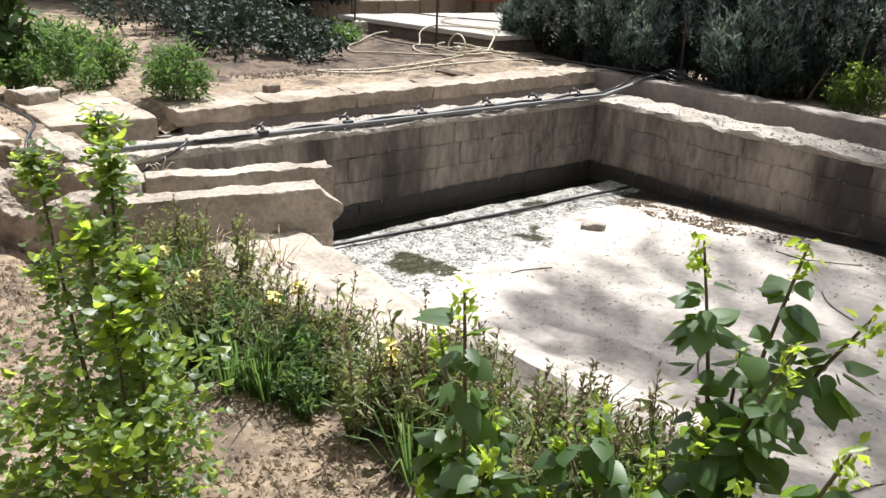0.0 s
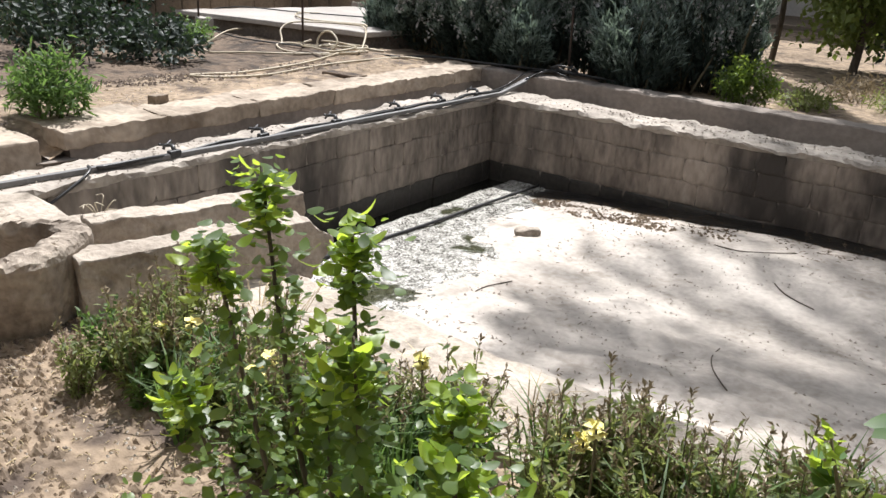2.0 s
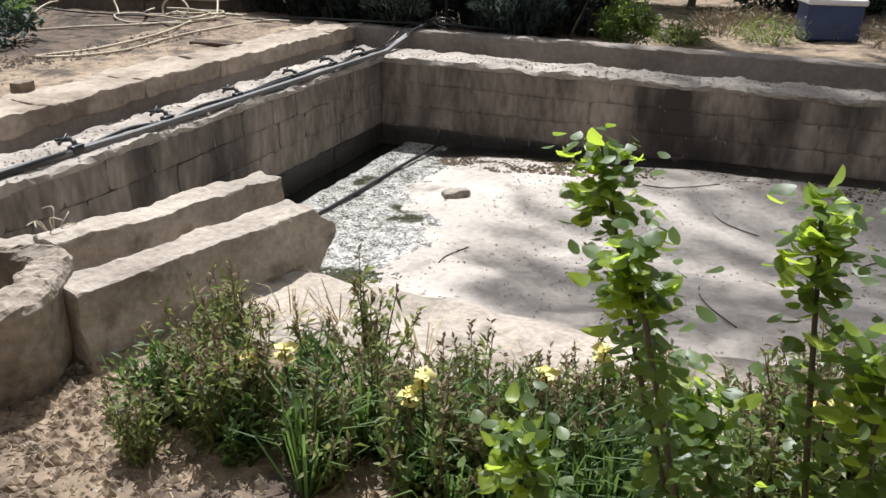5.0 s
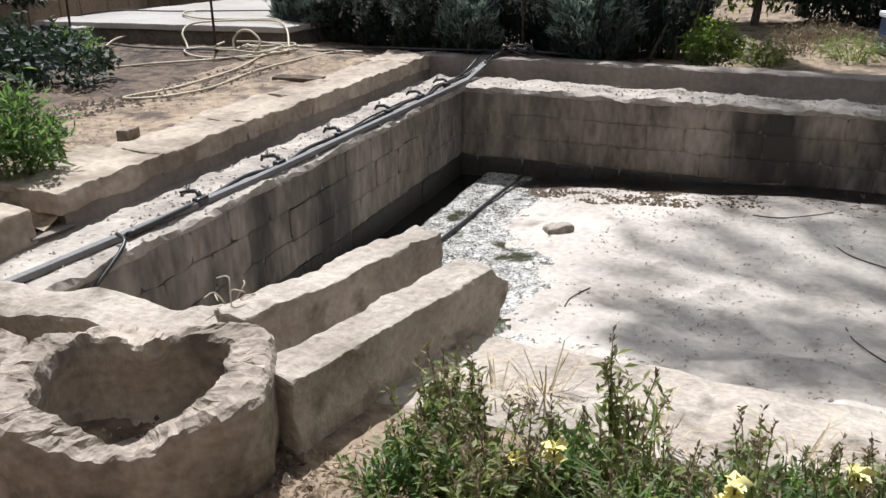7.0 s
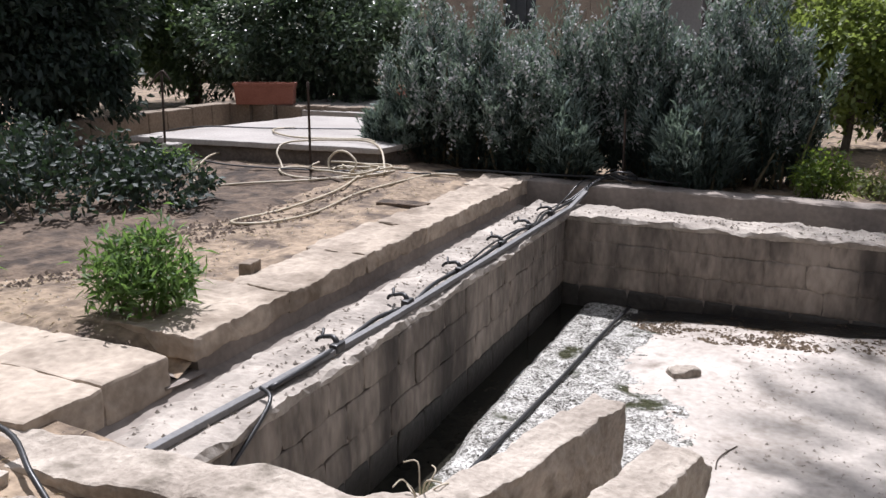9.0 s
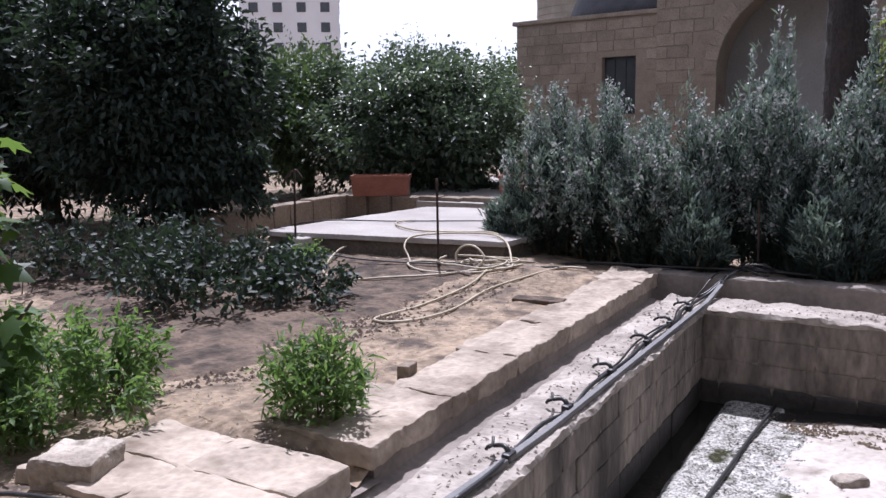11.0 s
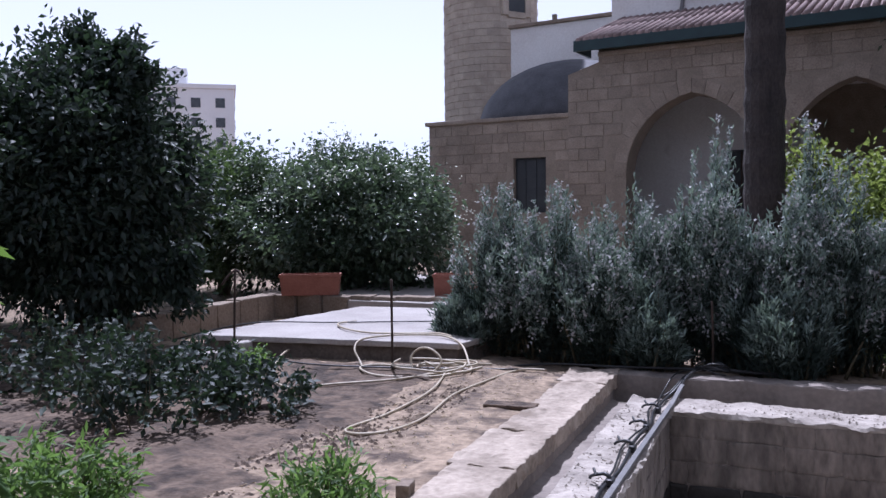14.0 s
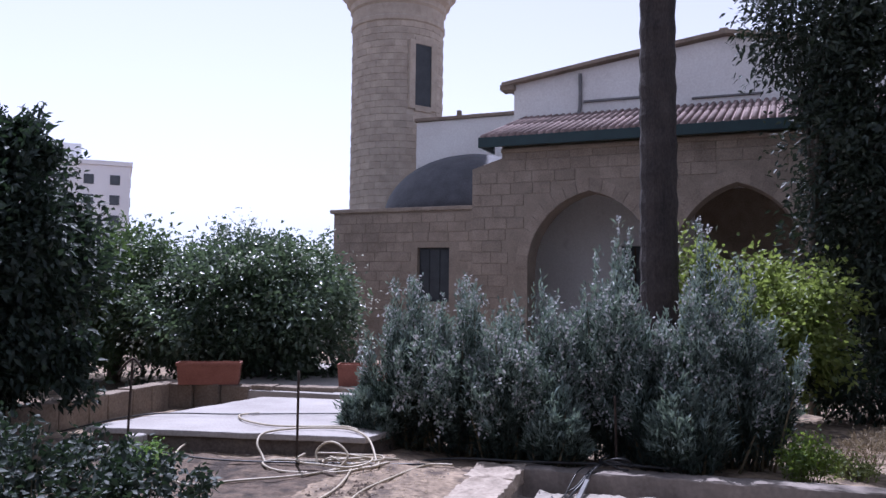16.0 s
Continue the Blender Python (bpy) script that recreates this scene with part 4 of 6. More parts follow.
def shoots_bush(name, x, y, label, category, h, r, shoots, per, size, mat, seed, group="", flower=None, squash=1.0):
    """A bush of upright leafy shoots that fan out from its foot."""
    rng = np.random.default_rng(seed)
    ob = base(name, x, y, ground_z(x, y), label, category, group)
    ang = rng.uniform(0, math.tau, shoots)
    rad = np.sqrt(rng.uniform(0, 1, shoots))
    foot = np.stack([np.cos(ang) * rad * r * 0.55, np.sin(ang) * rad * r * 0.55 * squash, np.zeros(shoots)], 1)
    lump = 1 + 0.22 * np.sin(ang * 3 + seed) * rad + 0.17 * rng.normal(0, 1, shoots).clip(-1.6, 2.2)
    tip = np.stack([np.cos(ang) * rad * r, np.sin(ang) * rad * r * squash, h * (1 - 0.42 * rad ** 2) * lump], 1)
    clumps = max(8, shoots // 22)
    chosen = rng.choice(shoots, clumps, replace=False)
    near = np.argmin(((tip[:, None, :] - tip[chosen][None]) ** 2).sum(2), 1)
    tip = tip[chosen][near] * 0.45 + tip * 0.55
    tip *= (1 + 0.10 * rng.normal(0, 1, clumps))[near][:, None]
    tip[:, :2] += rng.normal(0, 0.05 * r, (shoots, 2))
    tip[:, 2] *= rng.uniform(0.48, 1.10, shoots)
    starts = []
    for i in range(0, shoots, max(1, shoots // 16)):
        starts.append(([tuple(foot[i]), tuple(foot[i] * 0.4 + tip[i] * 0.6 + np.array([0, 0, 0.05])), tuple(tip[i])], 0.018))
    limbs("stem", ob, TWIG, starts, rng, 5)
    s = np.repeat(rng.uniform(0.0, 1.0, (shoots, per)), 1).reshape(-1) ** 0.6
    i = np.repeat(np.arange(shoots), per)
    bend = np.array([0, 0, 1.0]) * (0.22 * h * s * (1 - s))[:, None]
    at = foot[i] * (1 - s)[:, None] + tip[i] * s[:, None] + bend + rng.normal(0, 0.024, (len(s), 3))
    d = unit(tip[i] - foot[i])
    out = unit(rng.normal(0, 1, (len(s), 3)))
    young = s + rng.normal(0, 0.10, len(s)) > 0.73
    heading = d * 1.1 + out * 0.6
    # older leaves lower down: darker green, with the bush's inner shade painted in
    leaves("foliage", at[~young], heading[~young], size[0], size[1], L_SILVER_SHADED, ob, rng=rng, jitter=0.2)
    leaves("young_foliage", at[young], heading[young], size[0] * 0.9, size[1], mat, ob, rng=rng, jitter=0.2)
    if flower is not None:
        top = rng.choice(shoots, shoots * 3 // 4, replace=False)
        k = np.repeat(top, 11)
        ft = tip[k] + rng.normal(0, 0.02, (len(k), 3)) + np.array([0, 0, 1]) * rng.uniform(-0.14, 0.04, (len(k), 1))
        leaves("blossom", ft, rng.normal(0, 1, ft.shape), 0.045, 0.028, flower, ob, rng=rng)
    return ob


L_SPIKE = leaf_material("grey_flower", (0.42, 0.42, 0.43), (0.68, 0.67, 0.65), (0.4, 0.4, 0.4), 0.8, 0.35)
L_BLOSSOM_GLINT = leaf_material("blossom_glint", (0.5, 0.52, 0.46), (0.7, 0.72, 0.66), (0.6, 0.62, 0.5), 0.7, 0.4)

# the dark citrus tree and what stands round it
tree("citrus_tree", -7.28, 0.35, "dense dark green citrus tree with low hanging foliage", "tree", 1.0, 0.11, (0, 0, 1.93), (1.42, 1.40, 1.66), 50000, 420, 0.15, (0.125, 0.058), L_CITRUS, 11, skirt=0.16, lumps=0.13, tufts=((0.15, 0, 3.72, 0.20, 500), (0.65, 0.1, 3.60, 0.22, 550), (1.12, -0.1, 3.20, 0.22, 550), (1.60, 0, 0.85, 0.32, 900)))
tree("citrus_tree", -10.2, 0.6, "dense dark green citrus tree behind another", "tree", 1.1, 0.12, (0, 0, 2.1), (1.9, 1.8, 1.7), 26000, 300, 0.22, (0.16, 0.075), L_CITRUS, 12, skirt=0.12)
tree("garden_tree", -9.7, 6.2, "broad green garden tree behind the terrace", "tree", 1.3, 0.12, (0, 0, 1.7), (1.7, 1.7, 1.25), 24000, 280, 0.18, (0.14, 0.065), L_FAR, 13, skirt=0.3)
tree("flowering_shrub", -6.72, 6.0, "large rounded green shrub with small white blossom", "shrub", 0.6, 0.07, (0, 0, 1.38), (2.22, 1.8, 1.44), 42000, 330, 0.15, (0.125, 0.065), L_FLOWERING, 14, skirt=0.05, lumps=0.13)
rngw = np.random.default_rng(77)
shrub = bpy.data.objects["flowering_shrub"]
# blossom on the upper crown, doubling as painted glints of its leaves
at, heading = crown_points(rngw, 2600, (0, 0, 1.45), (2.2, 1.9, 1.5), 220, 0.10, 0.12, 0.92)
leaves("blossom", at[at[:, 2] > 0.8], heading[at[:, 2] > 0.8], 0.05, 0.045, L_BLOSSOM_GLINT, shrub, rng=rngw)

# silvery bushes behind the pool
SILVER = "tall grey-green shrub with narrow leaves behind the pool"
SHRUBS = ((-1.98, 1.50, 1.62, 0.62, 300), (-1.45, 1.50, 1.60, 0.60, 280), (-0.92, 1.42, 1.32, 0.60, 260), (-0.45, 1.60, 1.55, 0.58, 260), (0.18, 1.70, 1.95, 0.50, 300),
          (0.72, 1.55, 1.66, 0.58, 290), (1.22, 1.70, 1.82, 0.62, 310), (1.62, 1.85, 1.48, 0.52, 230), (-1.2, 2.4, 1.4, 0.9, 220), (0.5, 2.6, 1.5, 0.9, 220),
          (-0.35, 1.10, 0.75, 0.42, 170), (-2.40, 1.25, 0.70, 0.42, 190), (0.95, 1.18, 0.85, 0.46, 180))
for k, (x, y, h, r, n) in enumerate(SHRUBS):
    shoots_bush("silver_shrub", x, y, SILVER, "shrub", h, r, n, 66, (0.12, 0.020), L_SILVER, 40 + k, "shrubs behind the pool", L_SPIKE if k < 8 else None)

# yellow-green bush, dark tree, far greenery
tree("fig_bush", 2.3, 5.0, "bright yellow-green leafy bush behind the grey shrubs", "bush", 0.7, 0.05, (0, 0, 1.35), (0.85, 0.8, 0.95), 8000, 170, 0.13, (0.10, 0.07), L_YELLOW, 21, skirt=0.2)
tree("fig_bush", 1.1, 5.6, "slender yellow-green leafy bush behind the grey shrubs", "bush", 1.2, 0.04, (0, 0, 1.9), (0.4, 0.4, 0.95), 1800, 60, 0.11, (0.10, 0.07), L_YELLOW, 22, skirt=0.3)
tree("cypress_tree", 4.1, 6.6, "tall dark cypress with drooping foliage", "tree", 3.0, 0.16, (0, 0, 4.4), (1.35, 1.3, 4.1), 36000, 460, 0.20, (0.15, 0.06), L_DARK, 23, skirt=0.25)
tree("cypress_tree", 2.9, 6.5, "dark hanging cypress boughs above the bushes", "tree", 3.5, 0.08, (0.2, 0, 6.4), (1.1, 0.9, 1.5), 6500, 130, 0.18, (0.13, 0.05), L_DARK, 24, skirt=4.6)
for k, (x, y, r, h) in enumerate(((-16.0, 15, 2.4, 1.5), (-20.5, 17, 3.0, 1.7), (-12.5, 22, 2.8, 2.0), (-11.8, 12.5, 1.7, 1.4), (-24, 10, 4.0, 2.6), (-18, 5, 3.4, 2.6), (-13.5, -1.5, 2.6, 2.4))):
    tree("orchard_tree", x, y, "bushy green orchard tree in the distance", "tree", 1.2, 0.14, (0, 0, h), (r, r, h * 0.9), 13000, 200, 0.26, (0.2, 0.10), L_FAR, 60 + k, "orchard trees", skirt=0.1)
for k, (x, y, r, h) in enumerate(((3.5, 5.7, 0.9, 0.55), (4.9, 6.0, 1.0, 0.65), (6.4, 6.3, 1.1, 0.8))):
    tree("low_bush", x, y, "low dark leafy bush under the trees", "bush", 0.3, 0.04, (0, 0, h), (r, r * 0.8, h), 3800, 90, 0.12, (0.11, 0.05), L_CITRUS, 140 + k, "low bushes", skirt=0.02)
for k, (x, y, r, h) in enumerate(((8.5, 9, 2.4, 3.2), (9.5, 4.0, 2.0, 2.6), (12, 12, 3.0, 3.6), (5.6, 8.5, 1.2, 1.4))):
    tree("orchard_tree", x, y, "dark leafy tree beside the old building", "tree", 1.6, 0.15, (0, 0, h), (r, r, h * 0.8), 12000, 170, 0.28, (0.2, 0.10), L_CITRUS, 80 + k, "orchard trees", skirt=0.3)


def palm(x, y):
    ob = base("palm_tree", x, y, ground_z(x, y), "tall palm with a thick dark bare trunk", "palm tree")
    h = 18.4
    rings = []
    for k in range(86):
        z = k / 85 * h
        r = 0.28 - 0.07 * k / 85 + (0.012 if k % 2 else -0.008)
        rings.append([Vector((math.cos(a) * r * (1 + 0.05 * wavy(a, z, 3, 3)) - 0.004 * z, math.sin(a) * r, z - 0.1)) for a in np.linspace(0, math.tau, 15)[:-1]])
    v, f = loft(rings)
    mesh_object("trunk", v, f, TRUNK, ob)
    rng = np.random.default_rng(5)
    for k in range(28):
        a, lift = k * 2.4, rng.uniform(-0.5, 1.3)
        d = np.array([math.cos(a), math.sin(a), 0])
        pts = [np.array([0, 0, h - 0.15]) + d * s * 3.1 + np.array([0, 0, lift * 1.3 * s - 1.7 * s * s]) for s in np.linspace(0, 1, 7)]
        rib = tube("frond", [tuple(p) for p in pts], [0.025 - 0.018 * i / 6 for i in range(7)], TWIG, ob, 5, 3)
        s = np.repeat(np.linspace(0.10, 1, 60), 2)
        along = np.stack([np.interp(s, np.linspace(0, 1, 7), [p[i] for p in pts]) for i in range(3)], 1)
        side = np.cross(d, [0, 0, 1.0])[None] * np.tile([1, -1], 60)[:, None]
        leaves("leaflets", along, side + d * 0.6 - np.array([0, 0, 0.35]), 0.62, 0.065, L_FAR, rib, rng=rng, jitter=0.08)


palm(0.62, 5.0)


# ---- weeds and small plants ----
def leafy_weed(name, x, y, label, h, r, n, mat, seed, size=(0.06, 0.022), category="weed", group="green weeds"):
    rng = np.random.default_rng(seed)
    ob = base(name, x, y, ground_z(x, y) - 0.01, label, category, group)
    stems = 26
    starts, at, hd = [], [], []
    for k in range(stems):
        a, q = rng.uniform(0, math.tau), math.sqrt(rng.uniform(0, 1))
        foot = np.array([math.cos(a) * q * r * 0.4, math.sin(a) * q * r * 0.4, 0])
        tip = np.array([math.cos(a) * q * r, math.sin(a) * q * r, h * (1 - 0.45 * q * q) * rng.uniform(0.75, 1.1)])
        if k % 3 == 0:
            starts.append(([tuple(foot), tuple(foot * 0.5 + tip * 0.5 + np.array([0, 0, 0.04])), tuple(tip)], 0.007))
        s = rng.uniform(0.15, 1, n // stems) ** 0.7
        at.append(foot * (1 - s[:, None]) + tip * s[:, None] + rng.normal(0, 0.045, (len(s), 3)))
        hd.append(np.tile(unit((tip - foot)[None]), (len(s), 1)) * 0.5 + unit(rng.normal(0, 1, (len(s), 3))) * 0.8)
    limbs("stem", ob, TWIG, starts, rng, 5)
    at = np.concatenate(at)
    leaves("foliage", at, np.concatenate(hd), size[0], size[1], mat, ob, rng=rng)
    return ob


SOFT = "bushy soft green weed growing from dry soil"
leafy_weed("green_weed", -1.08, -4.02, SOFT + " by the coping", 0.45, 0.27, 1700, L_FERN, 31, (0.085, 0.020))
leafy_weed("green_weed", -2.45, -4.55, SOFT, 0.66, 0.62, 3800, L_FERN, 32, (0.085, 0.024))
leafy_weed("green_weed", -3.75, -4.3, SOFT, 0.5, 0.5, 3000, L_FERN, 33)
leafy_weed("green_weed", 2.05, 1.30, SOFT + " behind the pool", 0.46, 0.30, 2000, L_SAPLING, 34)
leafy_weed("green_weed", 2.55, 1.7, SOFT + " behind the pool", 0.20, 0.30, 700, L_WEED, 35)
leafy_weed("green_weed", -4.15, -0.55, SOFT + " near the platform", 0.32, 0.32, 1200, L_FERN, 36)
ROSE = "dark straggling rose shrub on the garden bed"
for k, (x, y, h, r) in enumerate(((-3.7, -2.4, 0.75, 0.6), (-4.5, -2.2, 0.8, 0.65), (-3.2, -1.7, 0.5, 0.5), (-5.3, -1.6, 0.85, 0.7), (-4.2, -1.2, 0.55, 0.5), (-6.1, -2.6, 0.8, 0.8))):
    leafy_weed("rose_shrub", x, y, ROSE, h, r * 1.15, 950, L_CITRUS, 90 + k, (0.085, 0.05), "shrub", "rose shrubs")
# low grass and flowers beyond the right of the pool
for k, (x, y) in enumerate(((2.9, 2.6), (3.4, 2.2), (3.9, 2.9), (3.2, 3.4), (4.6, 2.4))):
    leafy_weed("dry_weed", x, y, "low dry yellowish weed on bare soil", 0.25, 0.4, 700, L_YELLOW if k == 1 else L_SEED, 120 + k, (0.09, 0.012), "weed", "dry weeds")


def bank_weed(seed, h, mat, seeds):
    """One upright weed of the bank: stems, narrow leaves, brown seed heads."""
    rng = np.random.default_rng(seed)
    ob = new("bank_weed")
    starts, at, hd, st, sh = [], [], [], [], []
    for k in range(12):
        a, q = rng.uniform(0, math.tau), rng.uniform(0.1, 1)
        foot = np.array([math.cos(a), math.sin(a), 0]) * 0.05 * q
        tip = np.array([math.cos(a) * 0.17 * q, math.sin(a) * 0.17 * q, h * rng.uniform(0.55, 1.1)])
        starts.append(([tuple(foot), tuple(foot * 0.5 + tip * 0.5 + rng.normal(0, 0.01, 3)), tuple(tip)], 0.005))
        s = rng.uniform(0.05, 0.92, 40)
        at.append(foot * (1 - s[:, None]) + tip * s[:, None] + rng.normal(0, 0.014, (40, 3)))
        hd.append(unit(rng.normal(0, 1, (40, 3))) + np.array([0, 0, 0.7]))
        if seeds:
            s = rng.uniform(0.82, 1.05, 14)
            st.append(foot * (1 - s[:, None]) + tip * s[:, None])
            sh.append(unit(rng.normal(0, 0.5, (14, 3)) + np.array([0, 0, 1.0])))
    limbs("stem", ob, TWIG, starts, rng, 4)
    leaves("foliage", np.concatenate(at), np.concatenate(hd), 0.055, 0.015, mat, ob, rng=rng)
    if seeds:
        leaves("seed_foliage", np.concatenate(st), np.concatenate(sh), 0.03, 0.010, L_SEED, ob, rng=rng)
    return ob


WEED_LABEL = "tall narrow-leaved weed with brown seed heads on the bank"
kinds = [bank_weed(200, 0.42, L_WEED, True), bank_weed(201, 0.34, L_WEED, True), bank_weed(202, 0.30, L_FERN, False), bank_weed(203, 0.46, L_WEED, True)]
rngb = random.Random(12)
spots = []
while len(spots) < 96:
    x = rngb.uniform(1.85, 4.5)
    mid = -5.42 + 0.27 * max(0, x - 2.3) + 0.04 * math.sin(x * 4)
    y = rngb.gauss(mid, 0.13)
    if -5.75 < y < -4.66:
        spots.append((x, y))
for k, (x, y) in enumerate(spots):
    source = kinds[rngb.choice((0, 1, 1, 2, 2, 2, 3) if x < 3.4 else (0, 1, 3, 3))]
    s = rngb.uniform(0.62, 1.0)
    m = pose(x, y, ground_z(x, y) - 0.01, rngb.uniform(-6, 6), rngb.uniform(-6, 6), rngb.uniform(0, 360))
    one = source if k < 4 and source.get("label") is None else copy_thing(source, m)
    one.matrix_world = m @ Matrix.Scale(s, 4)
    tagged(one, WEED_LABEL, "weed", "bank weeds")
for k in list(kinds):
    if k.get("label") is None:
        k.matrix_world = pose(2.4, -5.1, ground_z(2.4, -5.1))
        tagged(k, WEED_LABEL, "weed", "bank weeds")


def grass_tuft(seed):
    rng = np.random.default_rng(seed)
    verts, faces = [], []
    for k in range(34):
        a, q = rng.uniform(0, math.tau), rng.uniform(0.2, 1)
        d = np.array([math.cos(a), math.sin(a), 0])
        side = np.array([-d[1], d[0], 0]) * 0.0035
        ln = rng.uniform(0.16, 0.34)
        p0 = d * 0.03 * q
        p1 = p0 + d * 0.10 * q + np.array([0, 0, ln * 0.7])
        p2 = p1 + d * 0.12 * q + np.array([0, 0, ln * 0.12])
        i = len(verts)
        verts += [p0 - side, p0 + side, p1 - side * 0.8, p1 + side * 0.8, p2]
        faces += [(i, i + 1, i + 3, i + 2), (i + 2, i + 3, i + 4)]
    return mesh_object("grass_tuft", verts, faces, L_FERN)


tufts = [grass_tuft(s) for s in (301, 302)]
for k in range(26):
    x = rngb.uniform(2.3, 4.6)
    y = -5.5 + 0.27 * (x - 2.3) + rngb.uniform(-0.2, 0.15)
    source = tufts[k % 2]
    one = source if k < 2 else copy_thing(source, pose(0, 0, 0))
    one.matrix_world = pose(x, y, ground_z(x, y) - 0.005, 0, 0, rngb.uniform(0, 360)) @ Matrix.Scale(rngb.uniform(0.8, 1.3), 4)
    tagged(one, "tuft of fresh green grass on the bank", "grass", "grass tufts")


def blossom(x, y, h, k):
    ob = base("yellow_flower", x, y, ground_z(x, y), "pale yellow flower on a thin green stem", "flower", "yellow flowers")
    tube("stem", [(0, 0, 0), (0.01, 0, h * 0.5), (0.0, 0.01, h)], 0.004, TWIG, ob, 4, 3)
    rng = np.random.default_rng(k)
    a = np.linspace(0, math.tau, 9)[:-1]
    d = np.stack([np.cos(a), np.sin(a), 0.25 + 0 * a], 1)
    for z in (0, -0.03):
        leaves("petals", np.tile([[0, 0.01, h + z]], (8, 1)), d, 0.036, 0.032, PETAL, ob, rng=rng, jitter=0.1)


for k in range(9):
    x = rngb.uniform(2.1, 4.0)
    blossom(x, -5.45 + 0.27 * max(0, x - 2.3) + rngb.uniform(-0.15, 0.1), rngb.uniform(0.22, 0.42), 400 + k)


# ---- sapling and broad-leaved plants in front ----
OVAL = ((0, 0), (0.20, 0.16), (0.33, 0.42), (0.31, 0.66), (0.17, 0.90), (0, 1.0), (-0.17, 0.90), (-0.31, 0.66), (-0.33, 0.42), (-0.20, 0.16))


def shaped_leaves(name, roots, size, shape, mat, parent, rng, droop=0.25):
    """Large leaves with an outline of their own, each a fan that folds and droops."""
    verts, faces, m = [], [], len(shape)
    for root in roots:
        a = rng.uniform(0, math.tau)
        d = Vector((math.cos(a), math.sin(a), rng.uniform(-0.9, 0.35))).normalized()
        side = d.cross(Vector((rng.normal(0, 0.4), rng.normal(0, 0.4), 1))).normalized()
        up = side.cross(d)
        s = size * rng.uniform(0.55, 1.2)
        root = Vector(root) + d * min(0.03, size * 0.3)
        i = len(verts)
        for px, py in shape:
            verts.append(root + side * px * s + d * py * s + up * (-0.25 * abs(px) - droop * py * py) * s)
        verts.append(root + d * 0.42 * s - up * 0.06 * s)
        faces += [(i + m, i + q, i + (q + 1) % m) for q in range(m)]
    return mesh_object(name, verts, faces, mat, parent, True)


def sapling(x, y, stems, label, seed):
    rng = np.random.default_rng(seed)
    ob = base("sapling", x, y, ground_z(x, y) - 0.02, label, "sapling")
    at, hd, fa, fh = [], [], [], []
    for tip in stems:
        tip = np.array(tip)
        foot = np.array([tip[0] * 0.12, tip[1] * 0.12, 0])
        mid = foot * 0.5 + tip * 0.5 + np.array([tip[0] * 0.10, 0, -0.02])
        pts = [tuple(foot), tuple(mid), tuple(tip)]
        tube("stem", pts, [0.009, 0.006, 0.003], BARK, ob, 6, 5)
        n = int(250 * tip[2])
        s = 1 - 0.5 * rng.uniform(0, 1, n) ** 1.4
        p = foot * ((1 - s) ** 2)[:, None] + mid * (2 * s * (1 - s))[:, None] + tip * (s * s)[:, None]
        twig = unit(rng.normal(0, 1, p.shape)) * rng.uniform(0, 0.095, (n, 1)) * rng.choice([0.5, 1.0], (n, 1))
        at.append(p + twig)
        hd.append(unit(rng.normal(0, 1, p.shape)) * 0.9 + np.array([0, 0, 0.7]))
        fa.append(np.tile(tip, (64, 1)) + rng.normal(0, 0.018, (64, 3)) - np.array([0, 0, 1]) * rng.uniform(0, 0.10, (64, 1)))
        fh.append(unit(rng.normal(0, 1, (64, 3))) * 0.9 + np.array([0, 0, 1.0]))
    q = crown_points(rng, 2700, (-0.06, -0.10, 0.34), (0.46, 0.30, 0.34), 70, 0.05, 0.2, 0.4)
    low = q[0][:, 2] > 0.02
    shaped_leaves("foliage", list(np.concatenate(at + [q[0][low]])), 0.031, OVAL, L_SAPLING, ob, rng, 0.0)["kind"] = "stuff"
    tips = rng.choice(np.where(low)[0], 800)
    fa.append(q[0][tips] + rng.normal(0, 0.01, (800, 3)))
    fh.append(rng.normal(0, 0.6, (800, 3)) + np.array([0, 0, 1.0]))
    shaped_leaves("fresh_foliage", list(np.concatenate(fa)), 0.036, OVAL, L_FRESH, ob, rng, -0.5)["kind"] = "stuff"


SPREAD = ((-0.56, 1.14), (-0.44, 1.06), (-0.26, 1.10), (-0.13, 0.96), (0.15, 0.84), (0.02, 0.90), (-0.62, 0.70), (-0.33, 0.76), (0.26, 0.62), (-0.05, 0.62))
sapling(3.74, -6.03, [(0.98 * a - 0.03 * math.sin(i * 2.1), -0.12 * a + 0.10 * math.cos(i * 2.7), h) for i, (a, h) in enumerate(SPREAD)], "bushy young sapling with glowing fresh green tips", 71)


L_FIG = leaf_material("fig_leaf", (0.02, 0.05, 0.016), (0.07, 0.13, 0.04), (0.22, 0.36, 0.06), 0.5, 0.3)
HEART = ((0, 0), (0.24, 0.02), (0.40, 0.22), (0.36, 0.46), (0.20, 0.74), (0, 1.0), (-0.20, 0.74), (-0.36, 0.46), (-0.40, 0.22), (-0.24, 0.02))
LOBED = ((0, 0), (0.16, 0.20), (0.46, 0.22), (0.30, 0.42), (0.50, 0.66), (0.22, 0.62), (0, 1.0), (-0.22, 0.62), (-0.50, 0.66), (-0.30, 0.42), (-0.46, 0.22), (-0.16, 0.20))


